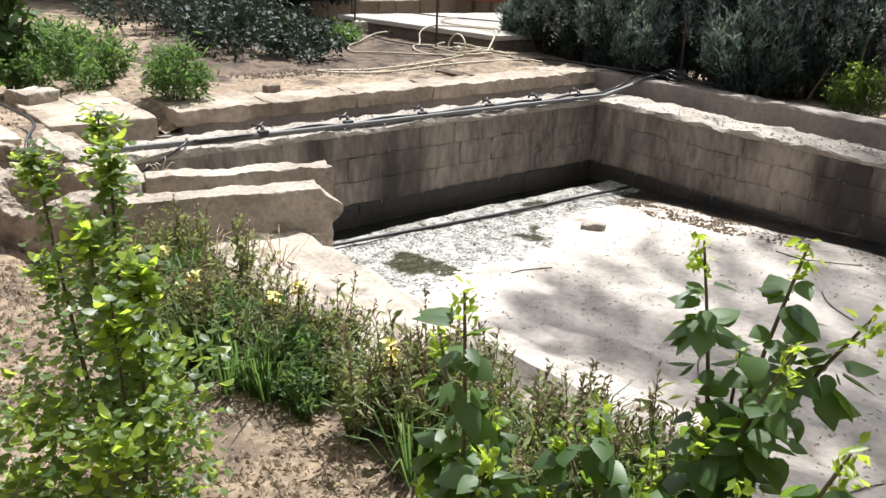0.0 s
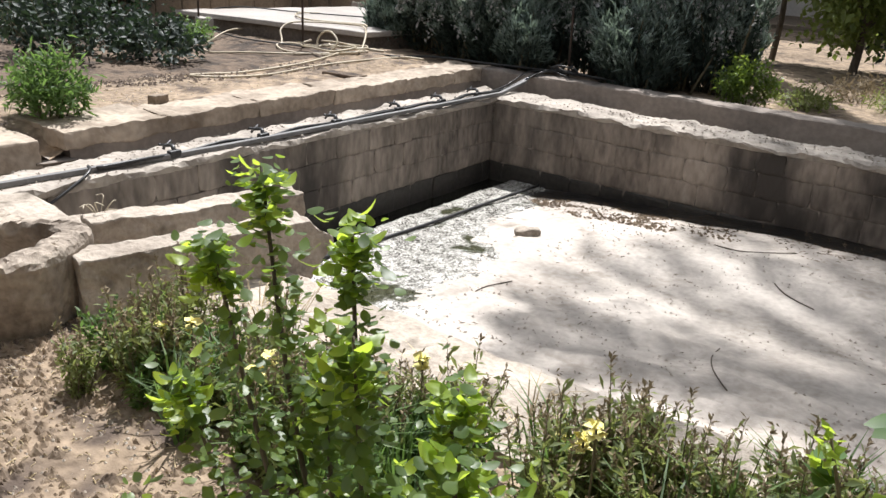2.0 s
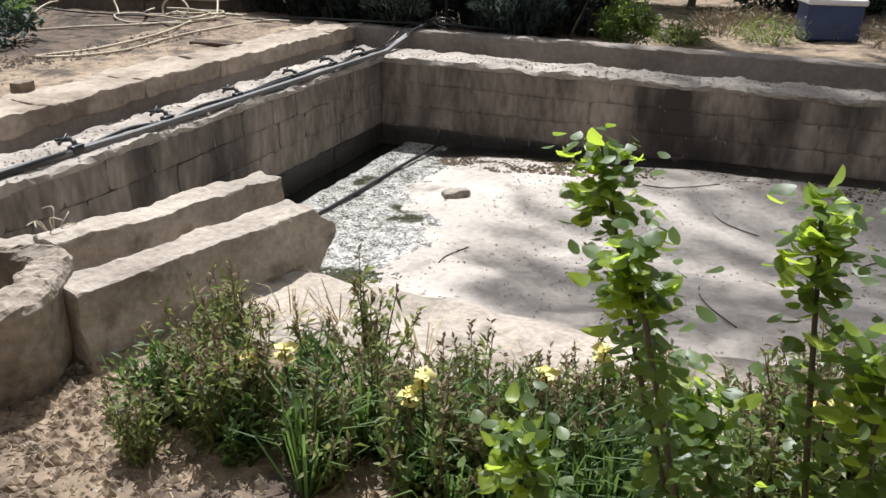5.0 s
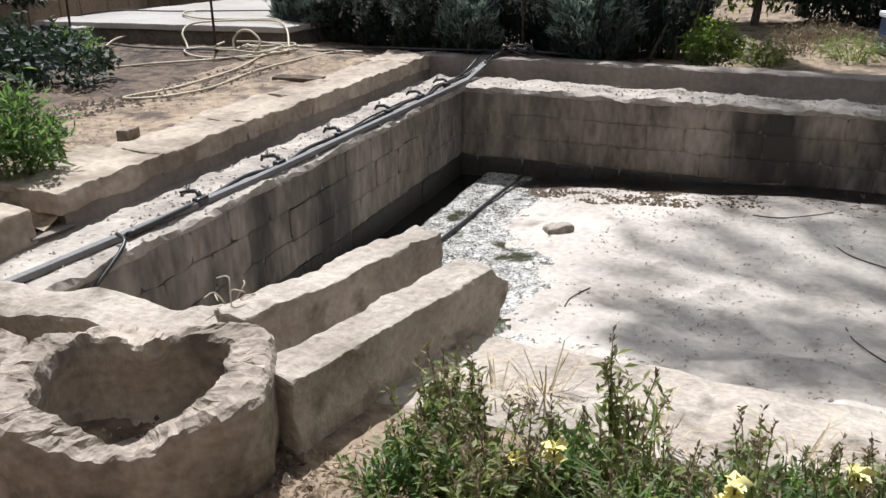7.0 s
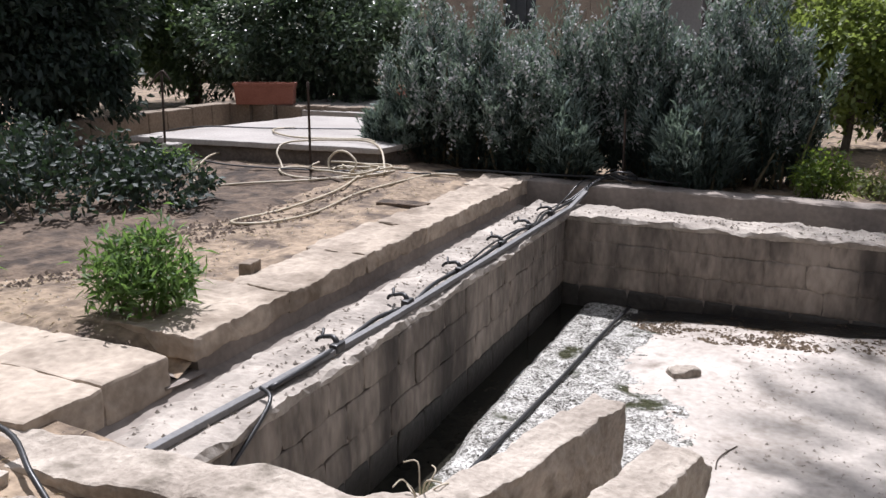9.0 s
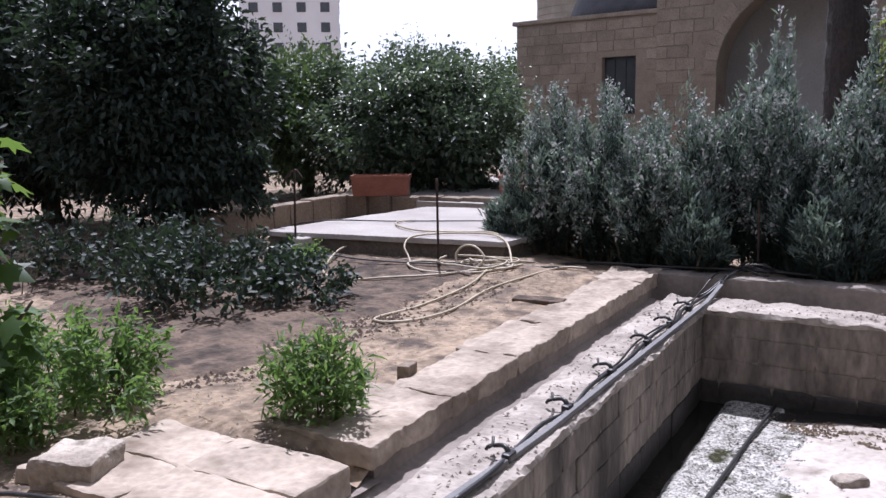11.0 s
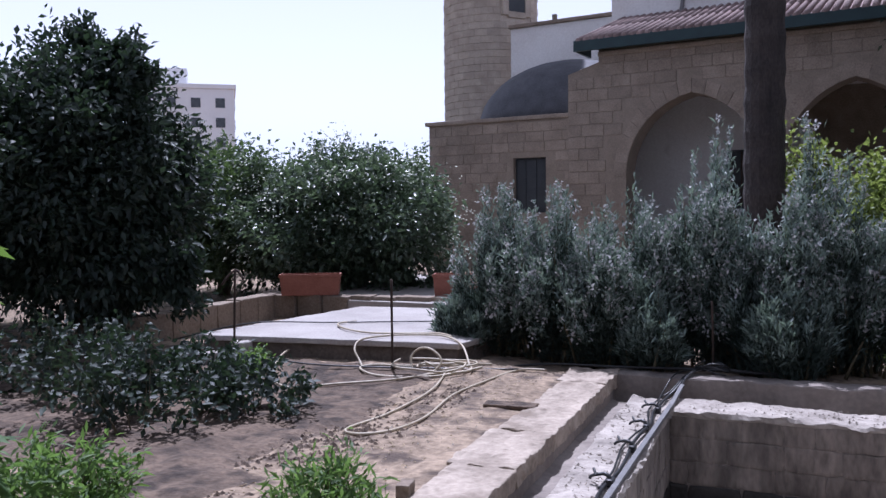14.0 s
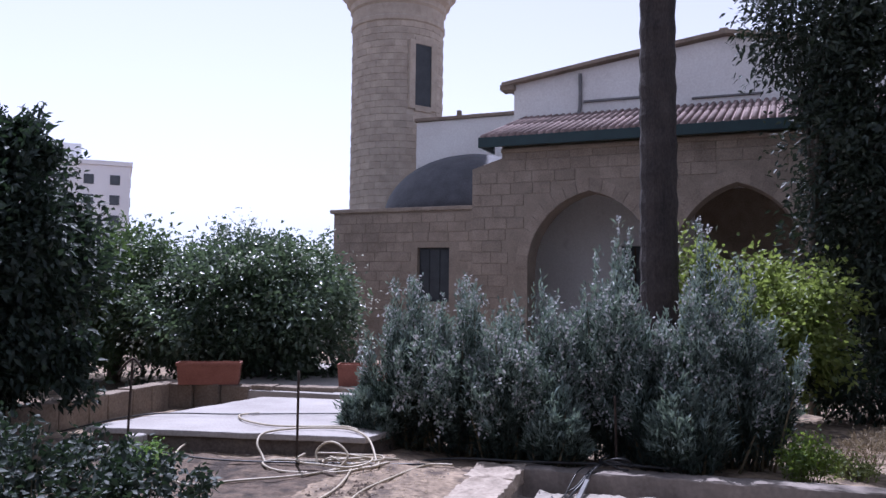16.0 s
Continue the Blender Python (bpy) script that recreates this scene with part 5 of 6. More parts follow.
def broad_plant(x, y, stems, n, seed, size):
    rng = np.random.default_rng(seed)
    ob = base("broad_leaved_plant", x, y, ground_z(x, y) - 0.02, "tall plant with broad green leaves and budding tips", "plant", "broad-leaved plants")
    roots, fa, fh = [], [], []
    for tip in stems:
        tip = np.array(tip)
        mid = tip * 0.5 + np.array([-tip[0] * 0.2, 0.02, 0.04])
        tube("stem", [(tip[0] * 0.1, tip[1] * 0.1, 0), tuple(mid), tuple(tip)], [0.008, 0.006, 0.003], TWIG, ob, 6, 5)
        s = rng.uniform(0.25, 0.93, n * 3 // 2)
        roots += list(mid * (2 * s * (1 - s))[:, None] + tip * (s * s)[:, None])
        fa.append(np.tile(tip, (26, 1)) - np.array([0, 0, 1]) * rng.uniform(-0.01, 0.09, (26, 1)) + rng.normal(0, 0.012, (26, 3)))
        fh.append(unit(rng.normal(0, 1, (26, 3))) + np.array([0, 0, 0.9]))
    shaped_leaves("broad_foliage", roots, size * 0.76, HEART, L_BROAD, ob, rng)
    leaves("bud_foliage", np.concatenate(fa), np.concatenate(fh), 0.036, 0.02, L_FRESH, ob, rng=rng)


broad_plant(4.42, -5.50, ((0, 0, 0.92), (-0.14, 0.05, 0.75), (0.16, -0.05, 0.62), (-0.05, 0.15, 0.55), (0.05, -0.14, 0.5)), 26, 501, 0.10)
broad_plant(4.74, -4.98, ((-0.10, 0, 0.98), (0.10, 0.08, 1.02), (0.2, -0.1, 0.85), (-0.02, 0.1, 0.7), (0.25, 0.12, 0.9), (0.05, -0.12, 0.6)), 30, 502, 0.11)
broad_plant(5.02, -5.35, ((0, 0, 0.70), (0.15, 0.05, 0.85), (-0.2, 0.0, 0.55), (0.05, 0.2, 0.6), (-0.1, -0.1, 0.5)), 30, 503, 0.10)
broad_plant(4.68, -5.70, ((0, 0, 0.48), (0.1, 0.1, 0.42), (-0.12, 0.05, 0.4), (0.2, -0.05, 0.45)), 26, 504, 0.09)
broad_plant(4.62, -5.25, ((0, 0, 0.62), (0.12, 0.05, 0.55), (-0.12, 0.02, 0.5)), 22, 505, 0.09)
broad_plant(4.88, -5.50, ((0, 0, 0.45), (0.12, 0.08, 0.40), (-0.12, 0.05, 0.36), (0.02, -0.12, 0.34)), 26, 507, 0.09)
broad_plant(5.14, -5.12, ((0, 0, 0.62), (0.12, 0.06, 0.55), (-0.12, 0.05, 0.50), (0.05, -0.12, 0.45)), 28, 508, 0.10)
broad_plant(4.52, -5.30, ((0, 0, 0.38), (0.12, 0.05, 0.34), (-0.12, 0.02, 0.30)), 24, 509, 0.08)
broad_plant(-4.30, -0.42, ((0, 0, 0.22), (0.18, 0.05, 0.2), (-0.15, 0.1, 0.2)), 12, 506, 0.17)


def fig_sapling(x, y):
    """A low fig at the edge of the path."""
    rng = np.random.default_rng(88)
    ob = base("fig_sapling", x, y, ground_z(x, y), "young fig with large lobed green leaves", "fig tree")
    roots = []
    for tip in ((0.1, -0.1, 1.9), (0.35, 0.0, 1.65), (-0.2, 0.2, 1.8), (0.25, -0.3, 1.2), (0.3, 0.2, 0.8), (-0.3, -0.2, 1.3), (0.0, 0.3, 1.5), (0.2, -0.1, 0.7)):
        tube("stem", [(0, 0, 0), (tip[0] * 0.3, tip[1] * 0.3, tip[2] * 0.55), tip], [0.022, 0.015, 0.007], BARK, ob, 7, 5)
        for k in range(38):
            s = rng.uniform(0.22, 1.0)
            roots.append((tip[0] * s * s + rng.normal(0, 0.05), tip[1] * s * s + rng.normal(0, 0.05), tip[2] * s))
    shaped_leaves("leaves", roots, 0.19, LOBED, L_FIG, ob, rng, 0.35)


fig_sapling(-2.55, -5.0)

# ---- litter on the soil and the pool floor ----
def litter(name, n, box, z_of, size, mat, label, seed, flat=True, keep=None):
    rng = random.Random(seed)
    verts, faces = [], []
    made = 0
    while made < n:
        x, y = rng.uniform(box[0], box[1]), rng.uniform(box[2], box[3])
        if keep and not keep(x, y):
            continue
        made += 1
        z = z_of(x, y)
        i = len(verts)
        if flat:
            a, ln, w = rng.uniform(0, math.tau), size * rng.uniform(0.5, 1.5), size * 0.07
            c, s = math.cos(a), math.sin(a)
            up = rng.uniform(0.002, 0.008)
            verts += [(x - s * w, y + c * w, z + 0.003), (x + s * w, y - c * w, z + 0.004), (x + c * ln + s * w, y + s * ln - c * w, z + up), (x + c * ln - s * w, y + s * ln + c * w, z + up + 0.002), (x + c * ln * 0.5, y + s * ln * 0.5, z + up + 0.004)]
            faces += [(i, i + 1, i + 4), (i + 1, i + 2, i + 4), (i + 2, i + 3, i + 4), (i + 3, i, i + 4)]
        else:
            r = size * rng.uniform(0.4, 1.3)
            for q in range(5):
                a = q / 5 * math.tau + rng.uniform(-0.4, 0.4)
                verts.append((x + math.cos(a) * r, y + math.sin(a) * r * rng.uniform(0.6, 1), z - 0.004))
            verts.append((x, y, z + r * rng.uniform(0.4, 0.9)))
            faces += [(i + q, i + (q + 1) % 5, i + 5) for q in range(5)]
    return tagged(mesh_object(name, verts, faces, mat), label, "litter", kind="stuff")


def open_soil(x, y):
    return not in_pool(x, y) and not (-1.2 < x < -0.5 and y > -5.2)


litter("straw_litter", 5000, (-4.5, 5.5, -7.5, -4.5), ground_z, 0.028, STRAW, "scattered dry straw and leaf litter on the soil", 51, True, open_soil)
litter("straw_litter", 2600, (-5.0, -0.9, -4.6, 0.6), ground_z, 0.03, STRAW, "scattered dry straw and leaf litter on the soil", 52, True, open_soil)
litter("pebbles", 3200, (-4.0, 5.5, -7.5, -4.5), ground_z, 0.013, STONE, "small pale stones scattered on the soil", 53, False, open_soil)
litter("pebbles", 1500, (-5.0, -0.9, -4.6, 0.6), ground_z, 0.014, STONE, "small pale stones scattered on the soil", 54, False, open_soil)
litter("wet_pebbles", 4200, (0.2, 1.7, -4.4, -0.05), wet_z, 0.011, WET, "wet dark pebbles on the pool floor", 55, False, lambda x, y: wet_edge(x, y) < 0.05)
litter("pebbles", 2600, (1.5, 4.6, -6.9, -5.35), ground_z, 0.010, STONE, "small pale stones scattered on the soil", 63, False, open_soil)
litter("straw_litter", 2200, (1.5, 4.6, -6.9, -5.35), ground_z, 0.018, STRAW, "scattered dry straw and leaf litter on the soil", 64, True, open_soil)
DEBRIS = material("dead_leaves", (0.09, 0.065, 0.045), (0.20, 0.15, 0.10), 6, 30, 0.95, 0.2, vary=0.3, island=True)
litter("leaf_debris", 900, (0.7, 4.5, -0.75, -0.02), floor_z, 0.035, DEBRIS, "dark dead leaves washed against the pool wall", 56, True, lambda x, y: wavy(x, y, 1.8, 4) > -0.05)
litter("leaf_debris", 900, (0.75, 2.4, -0.80, -0.24), floor_z, 0.020, DEBRIS, "brown rotting leaf clumps washed against the pool wall", 66, False, lambda x, y: wavy(x, y, 2.2, 4) + 0.5 * wavy(x, y, 7, 5) > 0.10 + 0.12 * abs(y + 0.4))
litter("leaf_debris", 160, (2.4, 5.0, -0.70, -0.3), floor_z, 0.020, DEBRIS, "brown rotting leaf clumps washed against the pool wall", 67, False, lambda x, y: wavy(x, y, 2.0, 8) > 0.22)
litter("silt_crumbs", 1800, (1.6, 6.0, -4.3, -0.8), floor_z, 0.014, SILT, "small crumbs of dried silt on the pool floor", 75, False, lambda x, y: wavy(x, y, 1.7, 17) > -0.05)
litter("leaf_debris", 320, (1.2, 6.0, -4.2, -0.6), floor_z, 0.030, DEBRIS, "dark dead leaves on the pool floor", 57, True, lambda x, y: wavy(x, y, 1.5, 7) > 0.12)
litter("leaf_debris", 1500, (-3.9, -1.7, -1.6, 0.0), ground_z, 0.05, DEBRIS, "dark clippings and dead leaves on the soil", 58, True, lambda x, y: wavy(x, y, 1.3, 9) > 0.0)
litter("leaf_debris", 130, (-0.40, -0.02, -4.9, 0.0), lambda x, y: LEDGE_Z + 0.008, 0.03, DEBRIS, "dark leaf bits on the lime crust", 59, True, lambda x, y: wavy(x, y, 3, 3) > -0.1)
litter("leaf_debris", 150, (0.0, 6.0, 0.03, 0.40), lambda x, y: LEDGE_Z + 0.008, 0.03, DEBRIS, "dark leaf bits on the lime crust", 60, True, lambda x, y: wavy(x, y, 3, 4) > -0.1)
litter("leaf_debris", 4200, (1.3, 4.7, -7.2, -5.2), ground_z, 0.026, DEBRIS, "brown leaf mould and bark bits on the soil", 73, True, lambda x, y: open_soil(x, y) and wavy(x, y, 2.2, 14) > -0.25)
litter("soil_clods", 2600, (1.3, 4.7, -7.2, -5.2), ground_z, 0.026, SOIL, "crumbling clods of dry garden soil", 74, False, lambda x, y: open_soil(x, y) and wavy(x, y, 2.6, 15) > -0.1)
litter("crust_flakes", 350, (-0.41, 0.0, -4.9, 0.0), lambda x, y: LEDGE_Z + 0.004, 0.013, LIME, "loose pale flakes of lime crust", 71, False)
litter("crust_flakes", 350, (0.0, 6.0, 0.0, 0.41), lambda x, y: LEDGE_Z + 0.004, 0.013, LIME, "loose pale flakes of lime crust", 72, False)
CLOD = material("dark_clod", (0.07, 0.05, 0.038), (0.16, 0.12, 0.09), 4, 30, 0.95, 0.6, vary=0.3, island=True)
litter("soil_clods", 900, (-4.4, -1.6, -2.4, 0.1), ground_z, 0.028, CLOD, "dark clods of dug soil", 61, False, lambda x, y: wavy(x, y, 1.2, 6) > -0.05)
litter("soil_clods", 3000, (1.4, 4.6, -6.9, -5.3), ground_z, 0.020, SOIL, "crumbling clods of dry garden soil", 65, False, lambda x, y: open_soil(x, y) and wavy(x, y, 2.0, 3) > -0.1)
litter("soil_clods", 2400, (-4.3, -1.75, -3.9, -0.2), ground_z, 0.024, CLOD, "dark clods of dug soil", 68, False, lambda x, y: wavy(x, y, 1.6, 6) > 0.02)
litter("soil_clods", 3800, (-4.0, 5.0, -7.0, -4.9), ground_z, 0.016, CLOD, "dark clods of dug soil", 62, False, lambda x, y: open_soil(x, y) and wavy(x, y, 1.2, 7) > 0.0)


def dry_tuft(seed):
    """A few fine, wiry, bent dead blades."""
    rng = np.random.default_rng(seed)
    verts, faces = [], []
    for k in range(26):
        a = rng.uniform(0, math.tau)
        d = np.array([math.cos(a), math.sin(a), 0])
        side = np.array([-d[1], d[0], 0]) * 0.0022
        ln, lean = rng.uniform(0.08, 0.24), rng.uniform(0.2, 1.1)
        p0 = d * rng.uniform(0, 0.05)
        p1 = p0 + d * ln * 0.4 * lean + np.array([0, 0, ln * 0.55])
        p2 = p1 + d * ln * 0.5 * lean + np.array([0, 0, ln * (0.4 - 0.5 * lean)])
        i = len(verts)
        verts += [p0 - side, p0 + side, p1 - side * 0.8, p1 + side * 0.8, p2]
        faces += [(i, i + 1, i + 3, i + 2), (i + 2, i + 3, i + 4)]
    return mesh_object("dry_grass", verts, faces, STRAW)


dry = dry_tuft(311)
for k, (x, y) in enumerate(((1.86, -5.0), (1.95, -4.82), (2.1, -4.75), (2.5, -4.9), (2.9, -4.85), (3.3, -4.8))):
    one = dry if k == 0 else copy_thing(dry, pose(0, 0, 0))
    one.matrix_world = pose(x, y, ground_z(x, y) if y < -4.76 else -0.33, 0, 0, k * 67) @ Matrix.Diagonal((1.3, 1.3, 0.9 + 0.1 * (k % 3), 1))
    tagged(one, "sparse tuft of dry straw-coloured grass on the bank", "grass", "dry grass tufts")

# ---- the old building ----
mosque = base("old_stone_building", -3.67, 12.1, -0.1, "old sandstone building with pointed arches and a tiled porch roof", "building", "", -6.8)


def pointed(cx, half, spring, apex, n=9):
    """Outline of a pointed arch from the left foot over the apex to the right foot."""
    rise = apex - spring
    R = (half * half + rise * rise) / (2 * half)
    pts = []
    a1 = math.atan2(rise, half - R) if half != R else math.pi / 2
    for k in range(n + 1):
        a = math.pi + (a1 - math.pi) * k / n
        pts.append((cx - half + R + R * math.cos(a), spring + R * math.sin(a)))
    right = [(2 * cx - x, z) for x, z in reversed(pts[:-1])]
    return pts + right


ARCHES = [(2.58, 1.50, 2.40, 4.22), (5.85, 1.38, 2.50, 4.28), (9.4, 1.4, 2.4, 4.25)]
holes = []
for cx, half, spring, apex in ARCHES:
    holes.append([(cx - half, 0.0)] + pointed(cx, half, spring, apex) + [(cx + half, 0.0)])
porch = part("porch_wall", wall_holes([(-0.35, -0.3), (11.5, -0.3), (11.5, 5.45), (0.42, 5.45), (0.42, 5.1), (-0.35, 4.86)], holes, 0.0, 0.7), ASHLAR_JOINT, mosque)


def in_arch(x, z, grow=0.0):
    for cx, half, spring, apex in ARCHES:
        h = half + grow
        if abs(x - cx) < h:
            if z < spring:
                return True
            rise = apex + grow - spring
            R = (h * h + rise * rise) / (2 * h)
            if z < apex + grow and (abs(x - cx) + R - h) ** 2 + (z - spring) ** 2 < R * R:
                return True
    return False


shapes = {}


def ashlar(parent, name, w, h, d, mat, loc, rz=0, bevel=0.012):
    key = (round(w, 2), round(h, 2), round(d, 2), mat.name)
    if key not in shapes:
        bm = slab_bm(-w / 2, w / 2, -d / 2, d / 2, -h / 2, h / 2, bevel)
        me = bpy.data.meshes.new(name)
        bm.to_mesh(me)
        bm.free()
        me.materials.append(mat)
        shapes[key] = me
    ob = new(name, shapes[key])
    ob.parent = parent
    ob.matrix_local = pose(*loc, 0, 0, rz)
    return ob


# voussoirs round each arch, then the courses between
for cx, half, spring, apex in ARCHES[:2]:
    out, ins = pointed(cx, half + 0.30, spring, apex + 0.32, 9), pointed(cx, half + 0.004, spring, apex + 0.004, 9)
    for k in range(len(out) - 1):
        rings = []
        for yy in (0.02, -0.03):
            quad = [ins[k], ins[k + 1], out[k + 1], out[k]]
            mx, mz = sum(q[0] for q in quad) / 4, sum(q[1] for q in quad) / 4
            rings.append([Vector((mx + (q[0] - mx) * 0.97, yy, mz + (q[1] - mz) * 0.97)) for q in quad])
        v, f = loft(rings)
        mesh_object("voussoir", v, f, ASHLAR, porch)
rngm = random.Random(6)
z, row = 0.0, 0
while z < 5.2:
    x = -0.35 + (0.0 if row % 2 else -0.22)
    while x < 7.6:
        w = rngm.choice((0.44, 0.50, 0.56))
        a, b = max(x, -0.34), x + w
        if b - a > 0.15 and not any(in_arch(q, zz, 0.31) for q in (a, (a + b) / 2, b) for zz in (z + 0.02, z + 0.26)) and (z + 0.28 < 4.86 or a > 0.42):
            ashlar(porch, "stone_block", round(b - a, 2) - 0.014, 0.266, 0.05, ASHLAR, ((a + b) / 2, 0.012 - rngm.uniform(0, 0.008), z + 0.14))
        x += w
    z, row = z + 0.28, row + 1
part("string_course", slab_bm(0.42, 11.5, -0.09, 0.0, 5.22, 5.32, 0.015), ASHLAR, mosque)
# inside of the porch
part("porch_back", slab_bm(-0.35, 4.15, 3.2, 3.5, -0.3, 5.2, 0.01), PLASTER, mosque)
# facade stone, not plaster: its darker colour adds to the interior shade
part("hall_back", slab_bm(4.15, 11.5, 6.6, 6.9, -0.3, 5.2, 0.01), ASHLAR, mosque)
part("porch_divide", slab_bm(4.0, 4.3, 2.0, 6.6, -0.3, 5.0, 0.01), PLASTER, mosque)
part("porch_side", slab_bm(-0.35, 0.1, 0.7, 3.2, -0.3, 5.0, 0.01), PLASTER, mosque)
part("porch_floor", slab_bm(-0.3, 11.5, 0.0, 6.6, -0.3, 0.02, 0.01), TERRACE, mosque)
part("porch_ceiling", slab_bm(-0.3, 11.5, 0.72, 6.6, 5.0, 5.1, 0.0), PLASTER, mosque)
part("cross_arch", slab_bm(3.9, 4.4, 0.7, 3.2, 3.9, 5.0, 0.01), PLASTER, mosque)
win = part("porch_window", slab_bm(2.75, 3.5, 3.12, 3.20, 1.6, 3.1, 0.02), DARK, mosque)
for k in range(3):
    part("window_bar", slab_bm(2.85 + k * 0.25, 2.89 + k * 0.25, 3.08, 3.12, 1.65, 3.05, 0.005), IRON, win)
# tiled porch roof with fascia
fascia = part("fascia", slab_bm(-0.02, 12.0, -0.52, -0.44, 5.30, 5.55, 0.01), GREENWOOD, mosque, "dark green wooden fascia board")
part("soffit", slab_bm(0.0, 12.0, -0.44, 0.02, 5.46, 5.50, 0.005), GREENWOOD, mosque)
part("verge", slab_bm(-0.04, 0.03, -0.44, 0.6, 5.32, 5.53, 0.01), GREENWOOD, mosque)
roof = part("porch_roof", wall_holes([(-0.5, 5.53), (3.05, 6.74), (3.05, 6.68), (-0.5, 5.47)], [], -12.0, 0.0), TILE, mosque)
for v in roof.data.vertices:
    p = v.co.copy()
    v.co = Vector((-p.y, p.x, p.z))
slope = math.atan2(1.21, 3.55)
for i in range(66):
    for j in range(2):
        rings = []
        for s, rr in ((j * 1.86, 0.085), (j * 1.86 + 1.89, 0.075)):
            ring = []
            for q in range(7):
                a = math.pi * q / 6
                ring.append((0.10 + i * 0.18 + math.cos(a) * rr * 0.82, -0.52 + s * math.cos(slope) - math.sin(a) * 0.02, 5.535 + s * math.sin(slope) + math.sin(a) * rr * 0.9))
            rings.append(ring)
        v = rings[0] + rings[1]
        f = [(q, q + 1, q + 8, q + 7) for q in range(6)]
        f.append(tuple(range(6, -1, -1)))
        mesh_object("roof_tile", v, f, TILE, roof, True)
# plastered hall above with a shallow gable
hall = part("hall_wall", wall_holes([(-0.25, 5.0), (11.2, 5.0), (11.2, 7.45), (8.6, 7.95), (5.45, 8.48), (2.4, 8.08), (-0.25, 7.72)], [], 3.0, 3.4), PLASTER, mosque)
for a, b in (((-0.55, 7.66), (2.4, 8.10)), ((2.4, 8.10), (5.45, 8.50)), ((5.45, 8.50), (8.6, 7.97)), ((8.6, 7.97), (11.5, 7.40))):
    bm = wall_holes([(a[0], a[1]), (b[0], b[1]), (b[0], b[1] + 0.10), (a[0], a[1] + 0.10)], [], 2.75, 14.0)
    part("hall_roof", bm, TERRACE, mosque, "weathered stone roof edge")
part("hall_side", slab_bm(-0.25, 0.15, 3.4, 14.0, 4.0, 7.7, 0.0), PLASTER, mosque)
part("roof_finial", slab_bm(5.28, 5.52, 2.9, 3.2, 8.54, 8.70, 0.05), TERRACE, mosque)
part("eave_end", slab_bm(-0.62, -0.2, 2.8, 3.3, 7.55, 7.72, 0.03), TERRACE, mosque)
tube("drainpipe", [(1.66, 2.95, 7.85), (1.66, 2.95, 7.0), (1.60, 2.93, 6.65)], 0.05, GREYPIPE, mosque, 8, 4)
part("wall_ledge", slab_bm(1.75, 3.6, 2.92, 3.0, 7.04, 7.10, 0.01), GREYPIPE, mosque)
part("wall_ledge", slab_bm(4.6, 6.3, 2.92, 3.0, 6.90, 6.95, 0.01), GREYPIPE, mosque)
part("wall_ledge", slab_bm(7.2, 8.4, 2.92, 3.0, 6.93, 6.98, 0.01), GREYPIPE, mosque)

# low annex with a window, the dome on it
wx0, wx1 = -2.98, -1.98
annex = part("annex_wall", wall_holes([(-5.75, -0.3), (-0.34, -0.3), (-0.34, 4.15), (-5.75, 4.15)], [[(wx0, 1.55), (wx1, 1.55), (wx1, 3.10), (wx0, 3.10)]], 2.5, 2.9), ASHLAR_JOINT, mosque)
part("annex_side", slab_bm(-5.75, -5.35, 2.9, 9.0, -0.3, 4.15, 0.0), ASHLAR_JOINT, mosque)
part("annex_roof", slab_bm(-5.85, -0.3, 2.4, 9.0, 4.15, 4.27, 0.03, 0.01, 30, 2), ASHLAR, mosque)
z, row = -0.1, 0
while z < 4.0:
    x = -5.75 + (0.0 if row % 2 else -0.25)
    while x < -0.4:
        w = rngm.choice((0.48, 0.55, 0.62))
        a, b = max(x, -5.74), min(x + w, -0.36)
        if b - a > 0.15 and not (b > wx0 - 0.05 and a < wx1 + 0.05 and z + 0.28 > 1.5 and z < 3.15):
            ashlar(annex, "stone_block", round(b - a, 2) - 0.014, 0.266, 0.05, ASHLAR, ((a + b) / 2, 2.512 - rngm.uniform(0, 0.008), z + 0.14))
        x += w
    z, row = z + 0.28, row + 1
shutter = part("shutter", slab_bm(wx0, wx1, 2.68, 2.74, 1.55, 3.10, 0.01), DARK, mosque, "dark closed window shutter")
for k in range(3):
    part("shutter_board", slab_bm(wx0 + 0.03 + k * 0.325, wx0 + 0.32 + k * 0.325, 2.655, 2.68, 1.60, 3.05, 0.01), DARK, shutter)
rings = []
for k in range(10):
    a = k / 9 * math.pi / 2
    rings.append([Vector((-2.35 + math.cos(a) * 2.95 * math.cos(t), 5.35 + math.cos(a) * 2.35 * math.sin(t), 4.2 + math.sin(a) * 2.02)) for t in np.linspace(0, math.tau, 33)[:-1]])
v, f = loft(rings)
mesh_object("dome", v, f, LEAD, mosque, True)
part("parapet_wall", slab_bm(-4.95, -0.25, 6.6, 6.95, 4.1, 7.72, 0.02, 0.01, 14, 3), PLASTER, mosque)
part("parapet_cap", slab_bm(-5.0, -0.25, 6.5, 6.97, 7.72, 7.84, 0.02, 0.01, 14, 5), TERRACE, mosque)
part("chimney_pot", slab_bm(-3.5, -3.36, 6.7, 6.85, 7.84, 8.06, 0.02), TERRACE, mosque)

# minaret
TOWER_X = -6.70
tower = base("stone_tower", 0, 0, 0, "round pale stone tower with a flared balcony", "tower")
tower.matrix_world = mosque.matrix_world @ pose(TOWER_X, 8.6, 4.71) @ Matrix.Scale(1.171, 4)
R, H = 1.45, 5.95


